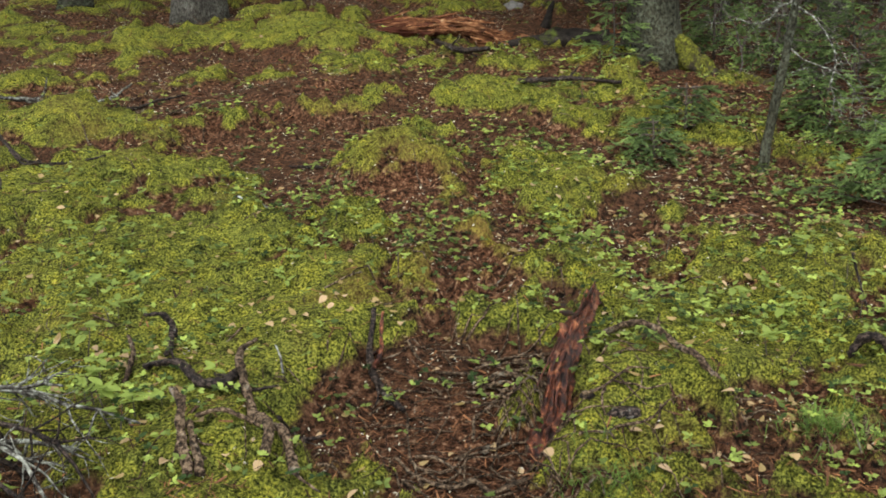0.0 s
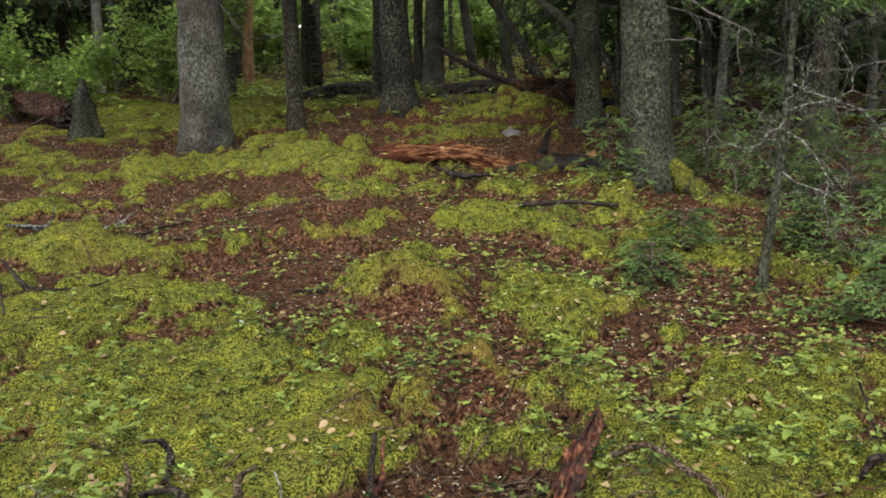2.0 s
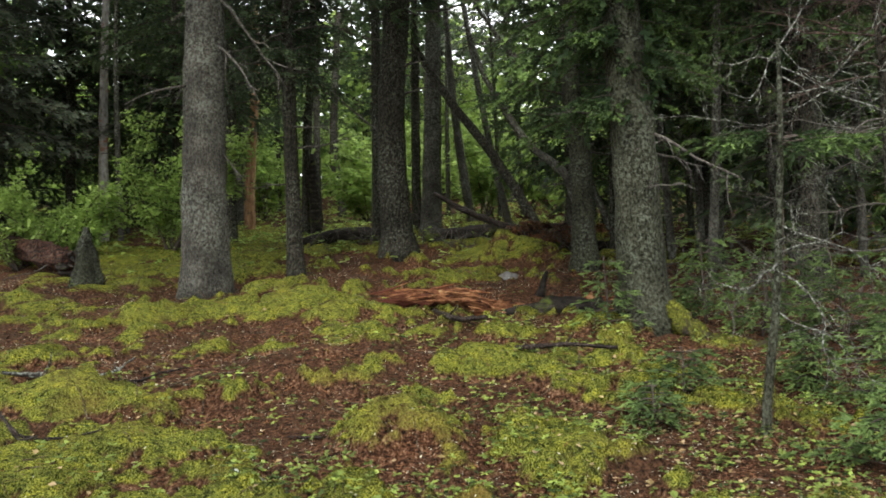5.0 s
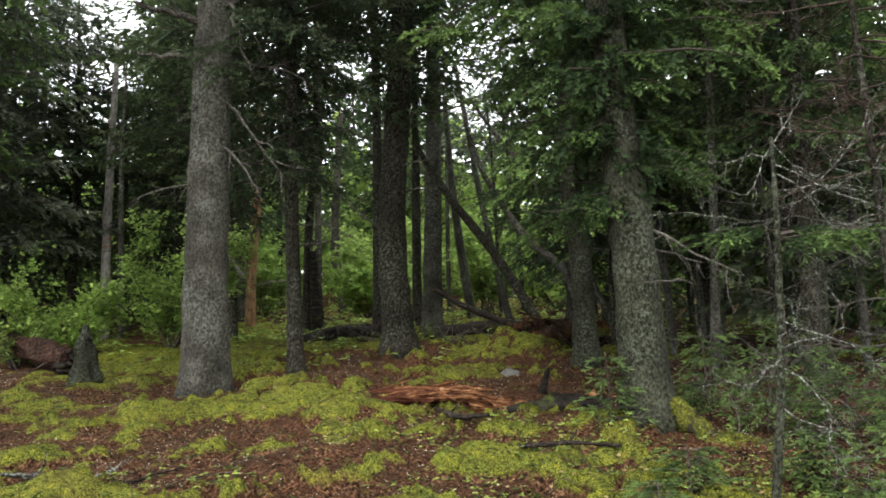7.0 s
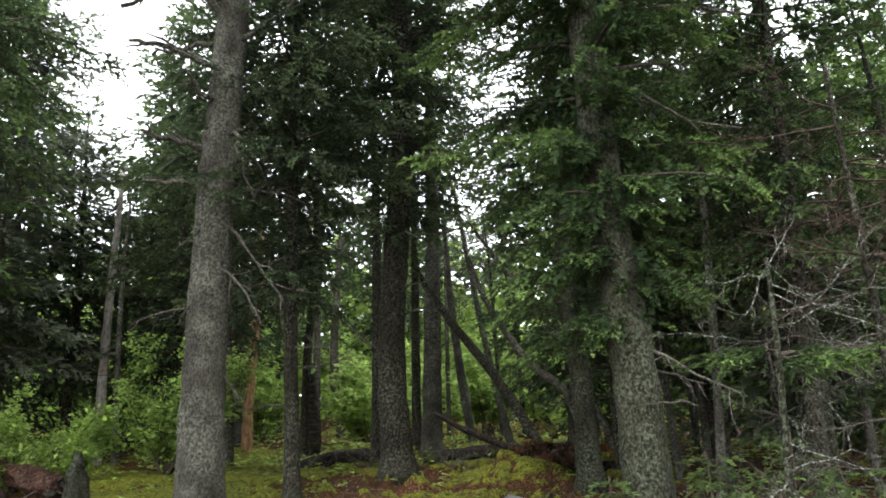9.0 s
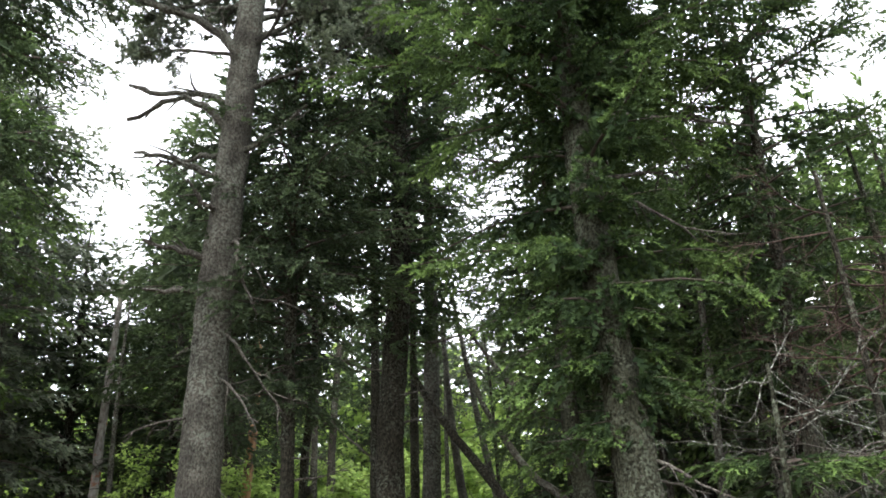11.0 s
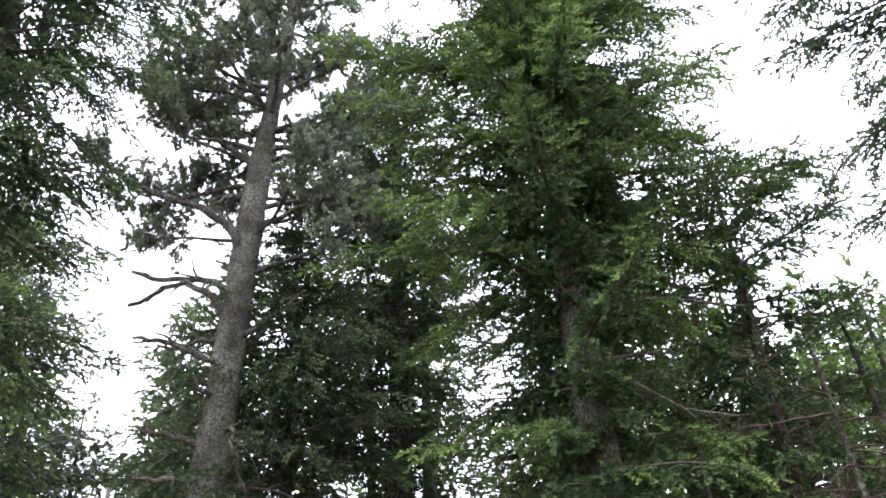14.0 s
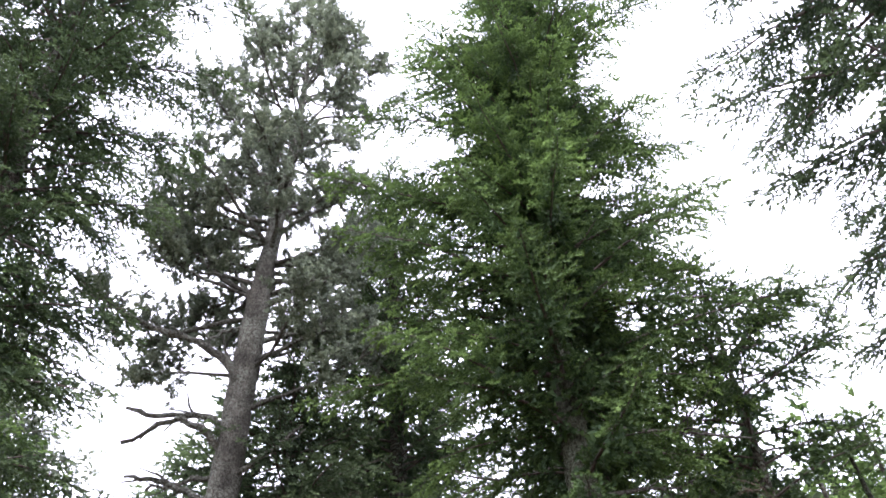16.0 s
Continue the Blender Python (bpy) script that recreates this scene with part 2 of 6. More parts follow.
# ---------------------------------------------------------------- mesh helpers
class Soup:
    """Gathers vertices, triangles, quads and the 'fresh' value of each vertex for one mesh."""

    def __init__(self):
        self.v, self.t, self.q, self.f, self.n = [], [], [], [], 0

    def add(self, verts, tris=None, quads=None, fresh=0.0):
        verts = np.asarray(verts, float)
        if tris is not None and len(tris):
            self.t.append(np.asarray(tris, int) + self.n)
        if quads is not None and len(quads):
            self.q.append(np.asarray(quads, int) + self.n)
        self.v.append(verts)
        self.f.append(np.broadcast_to(np.asarray(fresh, float), (len(verts),)))
        self.n += len(verts)

    def mesh(self, name, mat, smooth=True, tag="fresh"):
        me = bpy.data.meshes.new(name)
        v = np.concatenate(self.v)
        t = np.concatenate(self.t) if self.t else np.zeros((0, 3), int)
        q = np.concatenate(self.q) if self.q else np.zeros((0, 4), int)
        me.vertices.add(len(v))
        me.vertices.foreach_set("co", v.ravel().astype(np.float32))
        me.loops.add(t.size + q.size)
        me.loops.foreach_set("vertex_index", np.concatenate([t.ravel(), q.ravel()]).astype(np.int32))
        me.polygons.add(len(t) + len(q))
        start = np.concatenate([np.arange(len(t)) * 3, t.size + np.arange(len(q)) * 4])
        me.polygons.foreach_set("loop_start", start.astype(np.int32))
        me.polygons.foreach_set("use_smooth", np.full(len(start), smooth))
        me.update(calc_edges=True)
        me.validate()
        at = me.attributes.new(tag, "FLOAT", "POINT")
        at.data.foreach_set("value", np.concatenate(self.f).astype(np.float32))
        me.materials.append(mat)
        return me


def part(name, soup, mat, parent=None, label="", smooth=True):
    ob = new(name, soup.mesh(name, mat, smooth))
    if parent is not None:
        ob.parent = parent
    if label:
        ob["label"] = label
    return ob


def unit(v):
    v = np.asarray(v, float)
    return v / (np.linalg.norm(v, axis=-1, keepdims=True) + 1e-12)


def smooth_path(pts, n):
    """n points along a Catmull-Rom curve through pts."""
    p = np.asarray(pts, float)
    p = np.vstack([2 * p[0] - p[1], p, 2 * p[-1] - p[-2]])
    out = []
    for u in np.linspace(0, len(p) - 3 - 1e-6, n):
        i, t = int(u), u - int(u)
        a, b, c, d = p[i:i + 4]
        out.append(0.5 * (2 * b + (c - a) * t + (2 * a - 5 * b + 4 * c - d) * t * t + (3 * b - a - 3 * c + d) * t ** 3))
    return np.array(out)


def tube(soup, path, radii, sides=6, rough=0.0, fine=6.0, cap=True, fresh=0.0, seed=0.0, squash=1.0, ridge=0.0):
    """A round body along path; rough: uneven radius as a share of it."""
    path = np.asarray(path, float)
    n = len(path)
    radii = np.broadcast_to(np.asarray(radii, float), (n,))
    tan = unit(np.gradient(path, axis=0))
    ref = np.array([0.31, 0.95, 0.12]) if abs(tan[0][1]) < 0.8 else np.array([1.0, 0.1, 0.2])
    a = unit(np.cross(tan, ref))
    b = np.cross(tan, a)
    ang = np.linspace(0, 2 * np.pi, sides, endpoint=False)
    ring = a[:, None] * np.cos(ang)[None, :, None] + b[:, None] * np.sin(ang)[None, :, None] * squash
    r = np.repeat(radii[:, None], sides, 1)
    if rough:
        for i in range(n):
            for j in range(sides):
                p = path[i] + ring[i, j] * radii[i]
                r[i, j] *= 1 + rough * noise.noise(Vector((p[0] * fine + seed, p[1] * fine, p[2] * fine * 0.6)))
    if ridge:   # furrows that run along the body
        run = np.append(0, np.cumsum(np.linalg.norm(np.diff(path, axis=0), axis=1)))
        for i in range(n):
            for j in range(sides):
                c, s = math.cos(ang[j]), math.sin(ang[j])
                r[i, j] *= 1 + ridge * (noise.noise(Vector((c * 2.6, s * 2.6, run[i] * 2.5 + seed))) + 0.7 * noise.noise(Vector((c * 6, s * 6, run[i] * 6 + seed))))
    v = path[:, None] + ring * r[..., None]
    i = np.arange(n - 1)[:, None] * sides
    j = np.arange(sides)[None]
    k = (j + 1) % sides
    quads = np.stack([i + j, i + k, i + sides + k, i + sides + j], -1).reshape(-1, 4)
    verts = v.reshape(-1, 3)
    tris = []
    if cap:
        verts = np.vstack([verts, path[0], path[-1]])
        e0, e1, last = n * sides, n * sides + 1, (n - 1) * sides
        jj = np.arange(sides)
        tris = np.vstack([np.stack([np.full(sides, e0), (jj + 1) % sides, jj], 1), np.stack([np.full(sides, e1), last + jj, last + (jj + 1) % sides], 1)])
    soup.add(verts, tris, quads, fresh)


def crooked(rng, start, way, length, n=7, wander=0.18, sag=0.0):
    """A crooked path from start."""
    p, d = [np.array(start, float)], unit(way)
    step = length / (n - 1)
    for _ in range(n - 1):
        d = unit(d + rng.normal(0, wander, 3) + np.array([0, 0, -sag]))
        p.append(p[-1] + d * step)
    return np.array(p)


def sprig_shape(rng, fins, width, reach, blunt=0.0, base=0.42):
    """A needled shoot 1 long along +y: slim fins set round the axis like a brush; blunt: keeps it thick to the tip."""
    tri = []
    step = 1.0 / fins
    for i in range(fins):
        y = (i + rng.uniform(-0.3, 0.3)) * step * 0.8
        a = i * 2.4 + rng.uniform(-0.4, 0.4)
        w = width * (1.0 - (0.55 - 0.5 * blunt) * i * step) * rng.uniform(0.75, 1.25)
        tri.append([[0, max(0, y - 0.06), 0], [0, y + base, 0], [math.cos(a) * w, y + reach * rng.uniform(0.7, 1.3), 0.8 * math.sin(a) * w]])
    return np.array(tri, float)


_srng = np.random.default_rng(5)
# shoot shapes and the usual length of a shoot
SPRIGS = {"fine": ([sprig_shape(_srng, 10, 0.22, 0.30) for _ in range(5)], 0.065),
          "near": ([sprig_shape(_srng, 9, 0.26, 0.30, 0.3, 0.30) for _ in range(6)], 0.10),
          "mid": ([sprig_shape(_srng, 8, 0.25, 0.32, 0.3, 0.34) for _ in range(6)], 0.12),
          "far": ([sprig_shape(_srng, 6, 0.27, 0.36) for _ in range(6)], 0.26),
          "tuft": ([sprig_shape(_srng, 5, 0.42, 0.35, 1.0) for _ in range(6)], 0.085)}


def shoots(soup, rng, at, way, up, size, shape, fresh):
    """Bakes one shoot at each place."""
    at, way, up = np.asarray(at), unit(way), np.asarray(up, float)
    side = unit(np.cross(way, up))
    up = np.cross(side, way)
    size, fresh = np.asarray(size), np.asarray(fresh)
    pick = rng.integers(0, len(shape), len(at))
    for s in range(len(shape)):
        k = pick == s
        if not k.any():
            continue
        T = shape[s].reshape(-1, 3)
        v = at[k][:, None] + size[k][:, None, None] * (T[None, :, :1] * side[k][:, None] + T[None, :, 1:2] * way[k][:, None] + T[None, :, 2:] * up[k][:, None])
        # shoot tips lighter: new growth, and light put into the colour
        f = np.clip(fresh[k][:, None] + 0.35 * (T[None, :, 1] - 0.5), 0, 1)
        n = v.shape[0] * v.shape[1]
        soup.add(v.reshape(-1, 3), np.arange(n).reshape(-1, 3), None, f.ravel())


def bough(wood, green, rng, start, az, length, lift, droop, kind="mid", gap=0.11, bare=0.2, fresh=0.35, thick=None, fill=2.0, twig=1.0):
    """A spruce bough: drooping limb, side twigs in a hanging fan, and short needled shoots along those, like fingers."""
    shape, finger = SPRIGS[kind]
    n = 5 if kind == "far" else 7
    steps = np.linspace(0, 1, n)
    elev = lift - droop * steps ** 0.8 + 0.7 * droop * np.clip(steps - 0.65, 0, 1) + rng.normal(0, 0.05, n)
    azs = az + np.cumsum(rng.normal(0, 0.07, n))
    d = np.stack([np.cos(azs) * np.cos(elev), np.sin(azs) * np.cos(elev), np.sin(elev)], 1)
    path = np.array(start) + np.vstack([np.zeros(3), np.cumsum(d[:-1] * length / (n - 1), 0)])
    tube(wood, path, np.linspace(thick if thick else 0.006 + 0.010 * length, 0.003, n), 3, cap=False)
    m = max(3, int((1 - bare) * length / gap * 1.8))
    s = bare + (1 - bare) * (np.arange(m) + rng.uniform(0, 0.9, m)) / m
    s[-1] = 0.985
    i = np.minimum((s * (n - 1)).astype(int), n - 2)
    u = (s * (n - 1) - i)[:, None]
    p, t = path[i] * (1 - u) + path[i + 1] * u, d[i]
    side = np.where(np.arange(m) % 2 == 0, 1.0, -1.0)[:, None]
    lat = unit(np.cross(t, [0, 0, 1.0])) * side
    grow = np.minimum(1, 0.55 + 2.0 * (s - bare) / (1 - bare + 1e-6))
    l = np.minimum(0.5 * (1 - s) * length + 0.13, 0.22 + 0.13 * length) * rng.uniform(0.6, 1.25, m) * grow * twig
    w = unit(0.8 * t + lat * rng.uniform(0.35, 0.9, (m, 1)) + np.array([0, 0, -1.0]) * rng.uniform(-0.1, 0.8, (m, 1)))
    w[-1] = t[-1]
    # new growth lightens outwards; the dark inner tone also stands for shade
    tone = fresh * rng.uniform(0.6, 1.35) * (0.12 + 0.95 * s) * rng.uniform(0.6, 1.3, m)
    many = np.maximum(2, (l / (finger * 0.36)).astype(int))
    k = np.repeat(np.arange(m), many)
    first = np.repeat(np.cumsum(many) - many, many)
    q = (np.arange(len(k)) - first + 1.0) / many[k]
    ss = np.where((np.arange(len(k)) - first) % 2 == 0, 1.0, -1.0)[:, None] * (q < 0.99)[:, None]
    lw = unit(np.cross(w[k], [0, 0, 1.0]))
    bend = np.array([0, 0, -0.35]) * (q[:, None] - 0.4)
    sw = w[k] + lw * ss * rng.uniform(0.45, 1.0, (len(k), 1)) + rng.normal(0, 0.16, (len(k), 3)) + bend + np.array([0, 0, 0.12])
    sl = finger * rng.uniform(0.65, 1.25, len(k)) * (1.2 - 0.45 * q)
    at = p[k] + w[k] * (q * l[k] - 0.3 * sl * (q > 0.99))[:, None] + np.array([0, 0, -0.12]) * (q ** 2 * l[k])[:, None]
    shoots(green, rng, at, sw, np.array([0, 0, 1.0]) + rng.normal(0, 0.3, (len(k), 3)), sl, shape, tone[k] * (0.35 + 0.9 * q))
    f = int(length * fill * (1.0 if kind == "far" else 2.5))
    if f:   # older twigs inside, darkened in colour to stand for crown shade
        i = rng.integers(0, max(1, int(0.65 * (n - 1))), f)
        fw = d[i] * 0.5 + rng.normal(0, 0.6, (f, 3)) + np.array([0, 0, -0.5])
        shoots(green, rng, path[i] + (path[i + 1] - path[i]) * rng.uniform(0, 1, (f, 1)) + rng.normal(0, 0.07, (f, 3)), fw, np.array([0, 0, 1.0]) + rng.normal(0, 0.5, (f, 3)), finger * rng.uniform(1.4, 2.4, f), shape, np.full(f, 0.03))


def dead_branch(rng, tree, start, way, length, mat, radius=0.018, twigs=5, wander=0.15, sag=0.02, label="bare grey dead branch"):
    s = Soup()
    p = crooked(rng, start, way, length, 8, wander, sag)
    tube(s, p, np.linspace(radius, radius * 0.3, 8), 5, 0.3, 20)
    for _ in range(twigs):
        i = rng.integers(2, 7)
        w = unit(unit(p[i] - p[i - 1]) + rng.normal(0, 0.7, 3))
        l = length * rng.uniform(0.15, 0.45)
        tw = crooked(rng, p[i], w, l, 5, 0.22, 0.03)
        tube(s, tw, np.linspace(radius * 0.45, radius * 0.12, 5), 3, cap=False)
        for _ in range(2):
            k = rng.integers(1, 4)
            tube(s, crooked(rng, tw[k], unit(w + rng.normal(0, 0.8, 3)), l * 0.4, 4, 0.25), np.linspace(radius * 0.22, radius * 0.08, 4), 3, cap=False)
    return part("dead_branch", s, mat, tree, label)


def axis_at(path, z):
    zs = path[:, 2]
    return np.array([np.interp(z, zs, path[:, 0]), np.interp(z, zs, path[:, 1]), z])


def trunk_mesh(tree, path, radii, mat, sides=20, flare=0.5, rough=0.14, roots=0, seed=0, label="", top_cap=True):
    """Tapered trunk with a flared, lobed foot that sinks into the ground."""
    s = Soup()
    n = max(12, int((path[-1][2] - path[0][2]) * 7))
    p = smooth_path(path, n)
    rz = np.array([c[2] for c in path])
    r = np.interp(p[:, 2], rz, radii)
    h = p[:, 2] - p[0][2]
    r = r * (1 + flare * np.exp(-h / 0.22))
    p[0][2] -= 0.12
    tube(s, p, r, sides, rough, 7.0, True, seed=seed)
    if roots:
        rng = np.random.default_rng(seed)
        for k in range(roots):
            a = k / roots * 6.283 + rng.uniform(-0.3, 0.3)
            st = p[1] + np.array([math.cos(a), math.sin(a), 0]) * r[0] * 0.6 + np.array([0, 0, 0.1])
            end = st + np.array([math.cos(a), math.sin(a), 0]) * rng.uniform(0.3, 0.55)
            end[2] = ground_z(end[0], end[1]) - 0.05
            tube(s, smooth_path([st, (st + end) / 2 + [0, 0, 0.02], end], 6), np.linspace(0.09, 0.03, 6), 7, 0.25, 9)
    return part("trunk", s, mat, tree, label)


def spruce(name, label, path, radii, bark, needles, crown=None, kind="mid", seed=1, gap=0.11, whorl=0.34, per=4.5, dead=(), lift=0.15, droop=0.5,
           fresh=0.35, dead_mat=None, sides=20, flare=0.45, roots=0, group="", bare=0.2, even=0.25, singly=False, thick=None, fill=2.0):
    """A conifer: trunk, dead branches (z, azimuth, length, lift), and a crown of boughs; crown: rows of (z, reach, boughs in a whorl)."""
    rng = np.random.default_rng(seed)
    tree = new(name)
    tagged(tree, label, "tree", group)
    path = np.asarray(path, float)
    trunk_mesh(tree, path, radii, bark, sides, flare, roots=roots, seed=seed)
    for z, az, length, up in dead:
        dead_branch(rng, tree, axis_at(path, z), (math.cos(az), math.sin(az), up), length, dead_mat or DEAD_TWIG, 0.008 + 0.011 * length, twigs=int(3 + 2 * length))
    if crown:
        wood, green = Soup(), Soup()
        zs, reach = [c[0] for c in crown], [c[1] for c in crown]
        many = [c[2] if len(c) > 2 else per for c in crown]
        z = zs[0]
        while z < zs[-1]:
            far = np.interp(z, zs, reach)
            count = max(2, int(np.interp(z, zs, many) + rng.uniform(-0.6, 1)))
            turn = rng.uniform(0, 6.28)
            for k in range(count):
                az = turn + k * 6.283 / count + rng.uniform(-0.4, 0.4)
                zz = z + rng.uniform(-0.5, 0.5) * whorl
                l = far * rng.uniform(1 - even * 1.6, 1 + even)
                if l < 0.15:
                    continue
                if singly:
                    wood = Soup()
                top = (zz - zs[0]) / (zs[-1] - zs[0])
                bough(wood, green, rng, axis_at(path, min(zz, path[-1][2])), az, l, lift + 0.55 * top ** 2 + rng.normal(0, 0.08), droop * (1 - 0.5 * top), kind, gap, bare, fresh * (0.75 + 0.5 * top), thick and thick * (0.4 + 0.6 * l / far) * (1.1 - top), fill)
                if singly:
                    part("limb", wood, LIMB, tree)
            z += whorl * rng.uniform(0.8, 1.2) * (1 - 0.35 * (z - zs[0]) / (zs[-1] - zs[0]))
        if crown[-1][1] < 0.5:
            bough(wood, green, rng, axis_at(path, path[-1][2]) - [0, 0, 0.15], rng.uniform(0, 6), 0.5, 1.4, 0.1, kind, gap * 0.7, 0.1, fresh)
        if not singly:
            tagged(part("limb_framework", wood, LIMB, tree), kind="stuff")
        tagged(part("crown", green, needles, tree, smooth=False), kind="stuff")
    return tree

# ---------------------------------------------------------------- ground
# mounds: x, y, half width, half depth, turn in degrees, height
MOUNDS_NEAR = [(-0.85, 6.3, 0.62, 0.34, 12, 0.15), (-0.2, 4.65, 0.36, 0.36, 30, 0.12), (-1.15, 3.75, 0.55, 0.35, 0, 0.06), (-2.05, 5.6, 0.5, 0.35, 0, 0.09), (-1.4, 9.3, 0.5, 0.3, -20, 0.12), (-0.95, 8.8, 0.35, 0.25, 0, 0.10),
               (-1.75, 9.8, 0.35, 0.3, 0, 0.1), (-0.8, 8.3, 0.35, 0.2, 0, 0.12), (-2.95, 8.8, 0.5, 0.3, 30, 0.12), (-4.3, 9.6, 0.7, 0.4, 0, 0.18), (0.7, 6.2, 0.8, 0.22, -4, 0.09)]
MOUNDS_UP = [(0.72, 5.7, 0.4, 0.2, 20, 0.08), (0.62, 2.4, 0.3, 0.2, 0, 0.03), (0.16, 3.65, 0.3, 0.25, 0, 0.06), (-0.1, 2.45, 0.45, 0.45, 0, -0.05), (1.3, 7.0, 0.5, 0.4, 0, 0.1), (-4.4, 6.6, 0.5, 0.3, 0, 0.12),
             (-2.7, 10.1, 0.8, 0.7, 0, -0.06), (0.5, 9.1, 1.4, 0.5, -8, -0.12), (-3.6, 13.5, 1.6, 1.2, 0, 0.15), (0.9, 12.5, 0.30, 0.26, 0, 0.42), (1.35, 12.3, 0.35, 0.3, 0, 0.18)]
MOUNDS_FAR = [(1.6, 12.0, 0.8, 0.5, 0, 0.1), (1.7, 10.9, 0.7, 0.6, 0, 0.12), (2.4, 6.4, 0.6, 0.5, 0, 0.1), (-0.6, 13.3, 0.9, 0.6, 0, 0.15), (2.0, 3.8, 0.6, 0.6, 0, 0.05), (-0.25, 11.7, 0.28, 0.22, 0, 0.15),
              (1.95, 11.3, 0.35, 0.3, 0, 0.15), (-3.0, 8.9, 0.4, 0.2, 20, 0.08), (0.55, 7.5, 0.25, 0.18, 0, 0.09), (-1.75, 7.1, 0.2, 0.12, 0, 0.07), (-2.6, 7.6, 0.25, 0.14, 0, 0.08)]
MOUNDS = MOUNDS_NEAR + MOUNDS_UP + MOUNDS_FAR
# moss patches (+) and bare litter (-): x, y, half width, half depth, turn, amount
MOSS_UP = [(-0.69, 6.05, 0.42, 0.2, 15, 0.8), (-0.35, 6.4, 0.2, 0.14, 30, 0.7), (-1.44, 9.02, 0.63, 0.39, 0, 0.8), (-0.90, 8.14, 0.32, 0.2, 0, 0.7), (-0.85, 7.64, 0.34, 0.25, 0, 0.6), (-2.98, 8.49, 0.42, 0.2, 40, 0.8), (-2.51, 7.52, 0.22, 0.37, 0, 0.6),
           (-4.15, 9.27, 0.45, 0.25, 0, 0.8), (-3.24, 7.53, 0.20, 0.3, 0, 0.6), (-3.17, 6.68, 0.18, 0.30, -35, 0.7), (-2.00, 7.07, 0.20, 0.18, 0, 0.7), (-1.53, 7.03, 0.40, 0.19, 0, 0.6), (-1.72, 6.32, 0.11, 0.18, 0, 0.7), (-2.42, 8.97, 0.30, 0.24, 0, 0.7)]
MOSS_SIDE = [(0.68, 6.06, 0.78, 0.14, 0, 0.7), (0.66, 5.57, 0.25, 0.14, 28, 0.8), (0.59, 7.16, 0.16, 0.15, 0, 0.8), (-0.27, 7.39, 0.41, 0.25, 0, 0.6), (0.22, 5.97, 0.26, 0.12, 0, 0.5), (0.63, 4.52, 0.37, 0.49, 0, 0.25), (1.28, 6.62, 0.16, 0.2, 0, 0.5), (2.13, 6.55, 0.28, 0.22, -40, 0.5),
             (1.08, 3.99, 0.14, 0.15, 0, 0.4), (1.53, 4.38, 0.11, 0.21, 0, 0.5), (1.04, 5.15, 0.20, 0.15, 0, 0.3)]
MOSS_NEAR = [(-1.14, 3.70, 0.40, 0.34, 0, 0.8), (-1.99, 4.35, 0.4, 0.45, 0, 0.7), (-2.00, 5.36, 0.4, 0.22, 0, 0.7), (-1.34, 4.61, 0.35, 0.33, 0, 0.4), (-1.28, 3.31, 0.53, 0.31, 0, 0.6), (-0.63, 3.09, 0.4, 0.3, 0, 0.7), (-0.95, 2.7, 0.49, 0.3, 0, 0.7), (-0.50, 3.38, 0.13, 0.15, 0, 0.4),
             (0.65, 2.43, 0.17, 0.14, 0, 0.7), (0.41, 2.27, 0.06, 0.10, 0, 0.8), (0.61, 2.24, 0.06, 0.10, 0, 0.8), (0.24, 2.44, 0.05, 0.10, 0, 0.8), (0.13, 2.91, 0.1, 0.12, 0, 0.6), (0.33, 2.9, 0.1, 0.14, 0, 0.6), (0.52, 3.48, 0.21, 0.26, 0, 0.3), (0.75, 2.9, 0.2, 0.22, 0, 0.6)]
MOSS_EDGE = [(1.07, 2.81, 0.29, 0.26, 0, 0.55), (1.35, 3.21, 0.15, 0.14, 0, 0.4), (-2.59, 5.71, 0.29, 0.31, 0, 0.5), (-3.3, 4.6, 0.8, 0.8, 0, 0.3), (-3.4, 13.0, 1.6, 1.6, 0, 0.6), (0.9, 12.5, 0.7, 0.5, 0, 0.8), (-3.2, 15.5, 1.5, 1.2, 0, 0.4), (-4.4, 12.4, 0.9, 0.9, 0, 0.6), (-3.8, 18, 1.6, 2.6, 0, 0.5),
             (-2.6, 15, 1.0, 2.0, 0, 0.45), (1.0, 16.5, 3.0, 3.5, 0, 0.4), (0.3, 10.2, 1.2, 0.6, 0, 0.25), (-1.7, 9.75, 0.9, 0.3, -12, 0.4), (-0.9, 8.9, 0.5, 0.3, -40, 0.5)]
LITTER = [(-1.73, 6.14, 1.24, 0.38, 0, -0.6), (-2.31, 7.15, 0.57, 0.20, 0, -0.4), (-1.52, 7.94, 0.80, 0.38, 0, -0.5), (-1.10, 5.20, 0.50, 0.31, 0, -0.6), (-0.75, 4.45, 0.16, 0.39, 0, -0.8), (0.25, 6.73, 0.58, 0.41, 0, -0.7), (0.25, 5.64, 0.38, 0.24, 0, -0.4), (1.27, 4.65, 0.44, 0.48, 0, -0.7)]
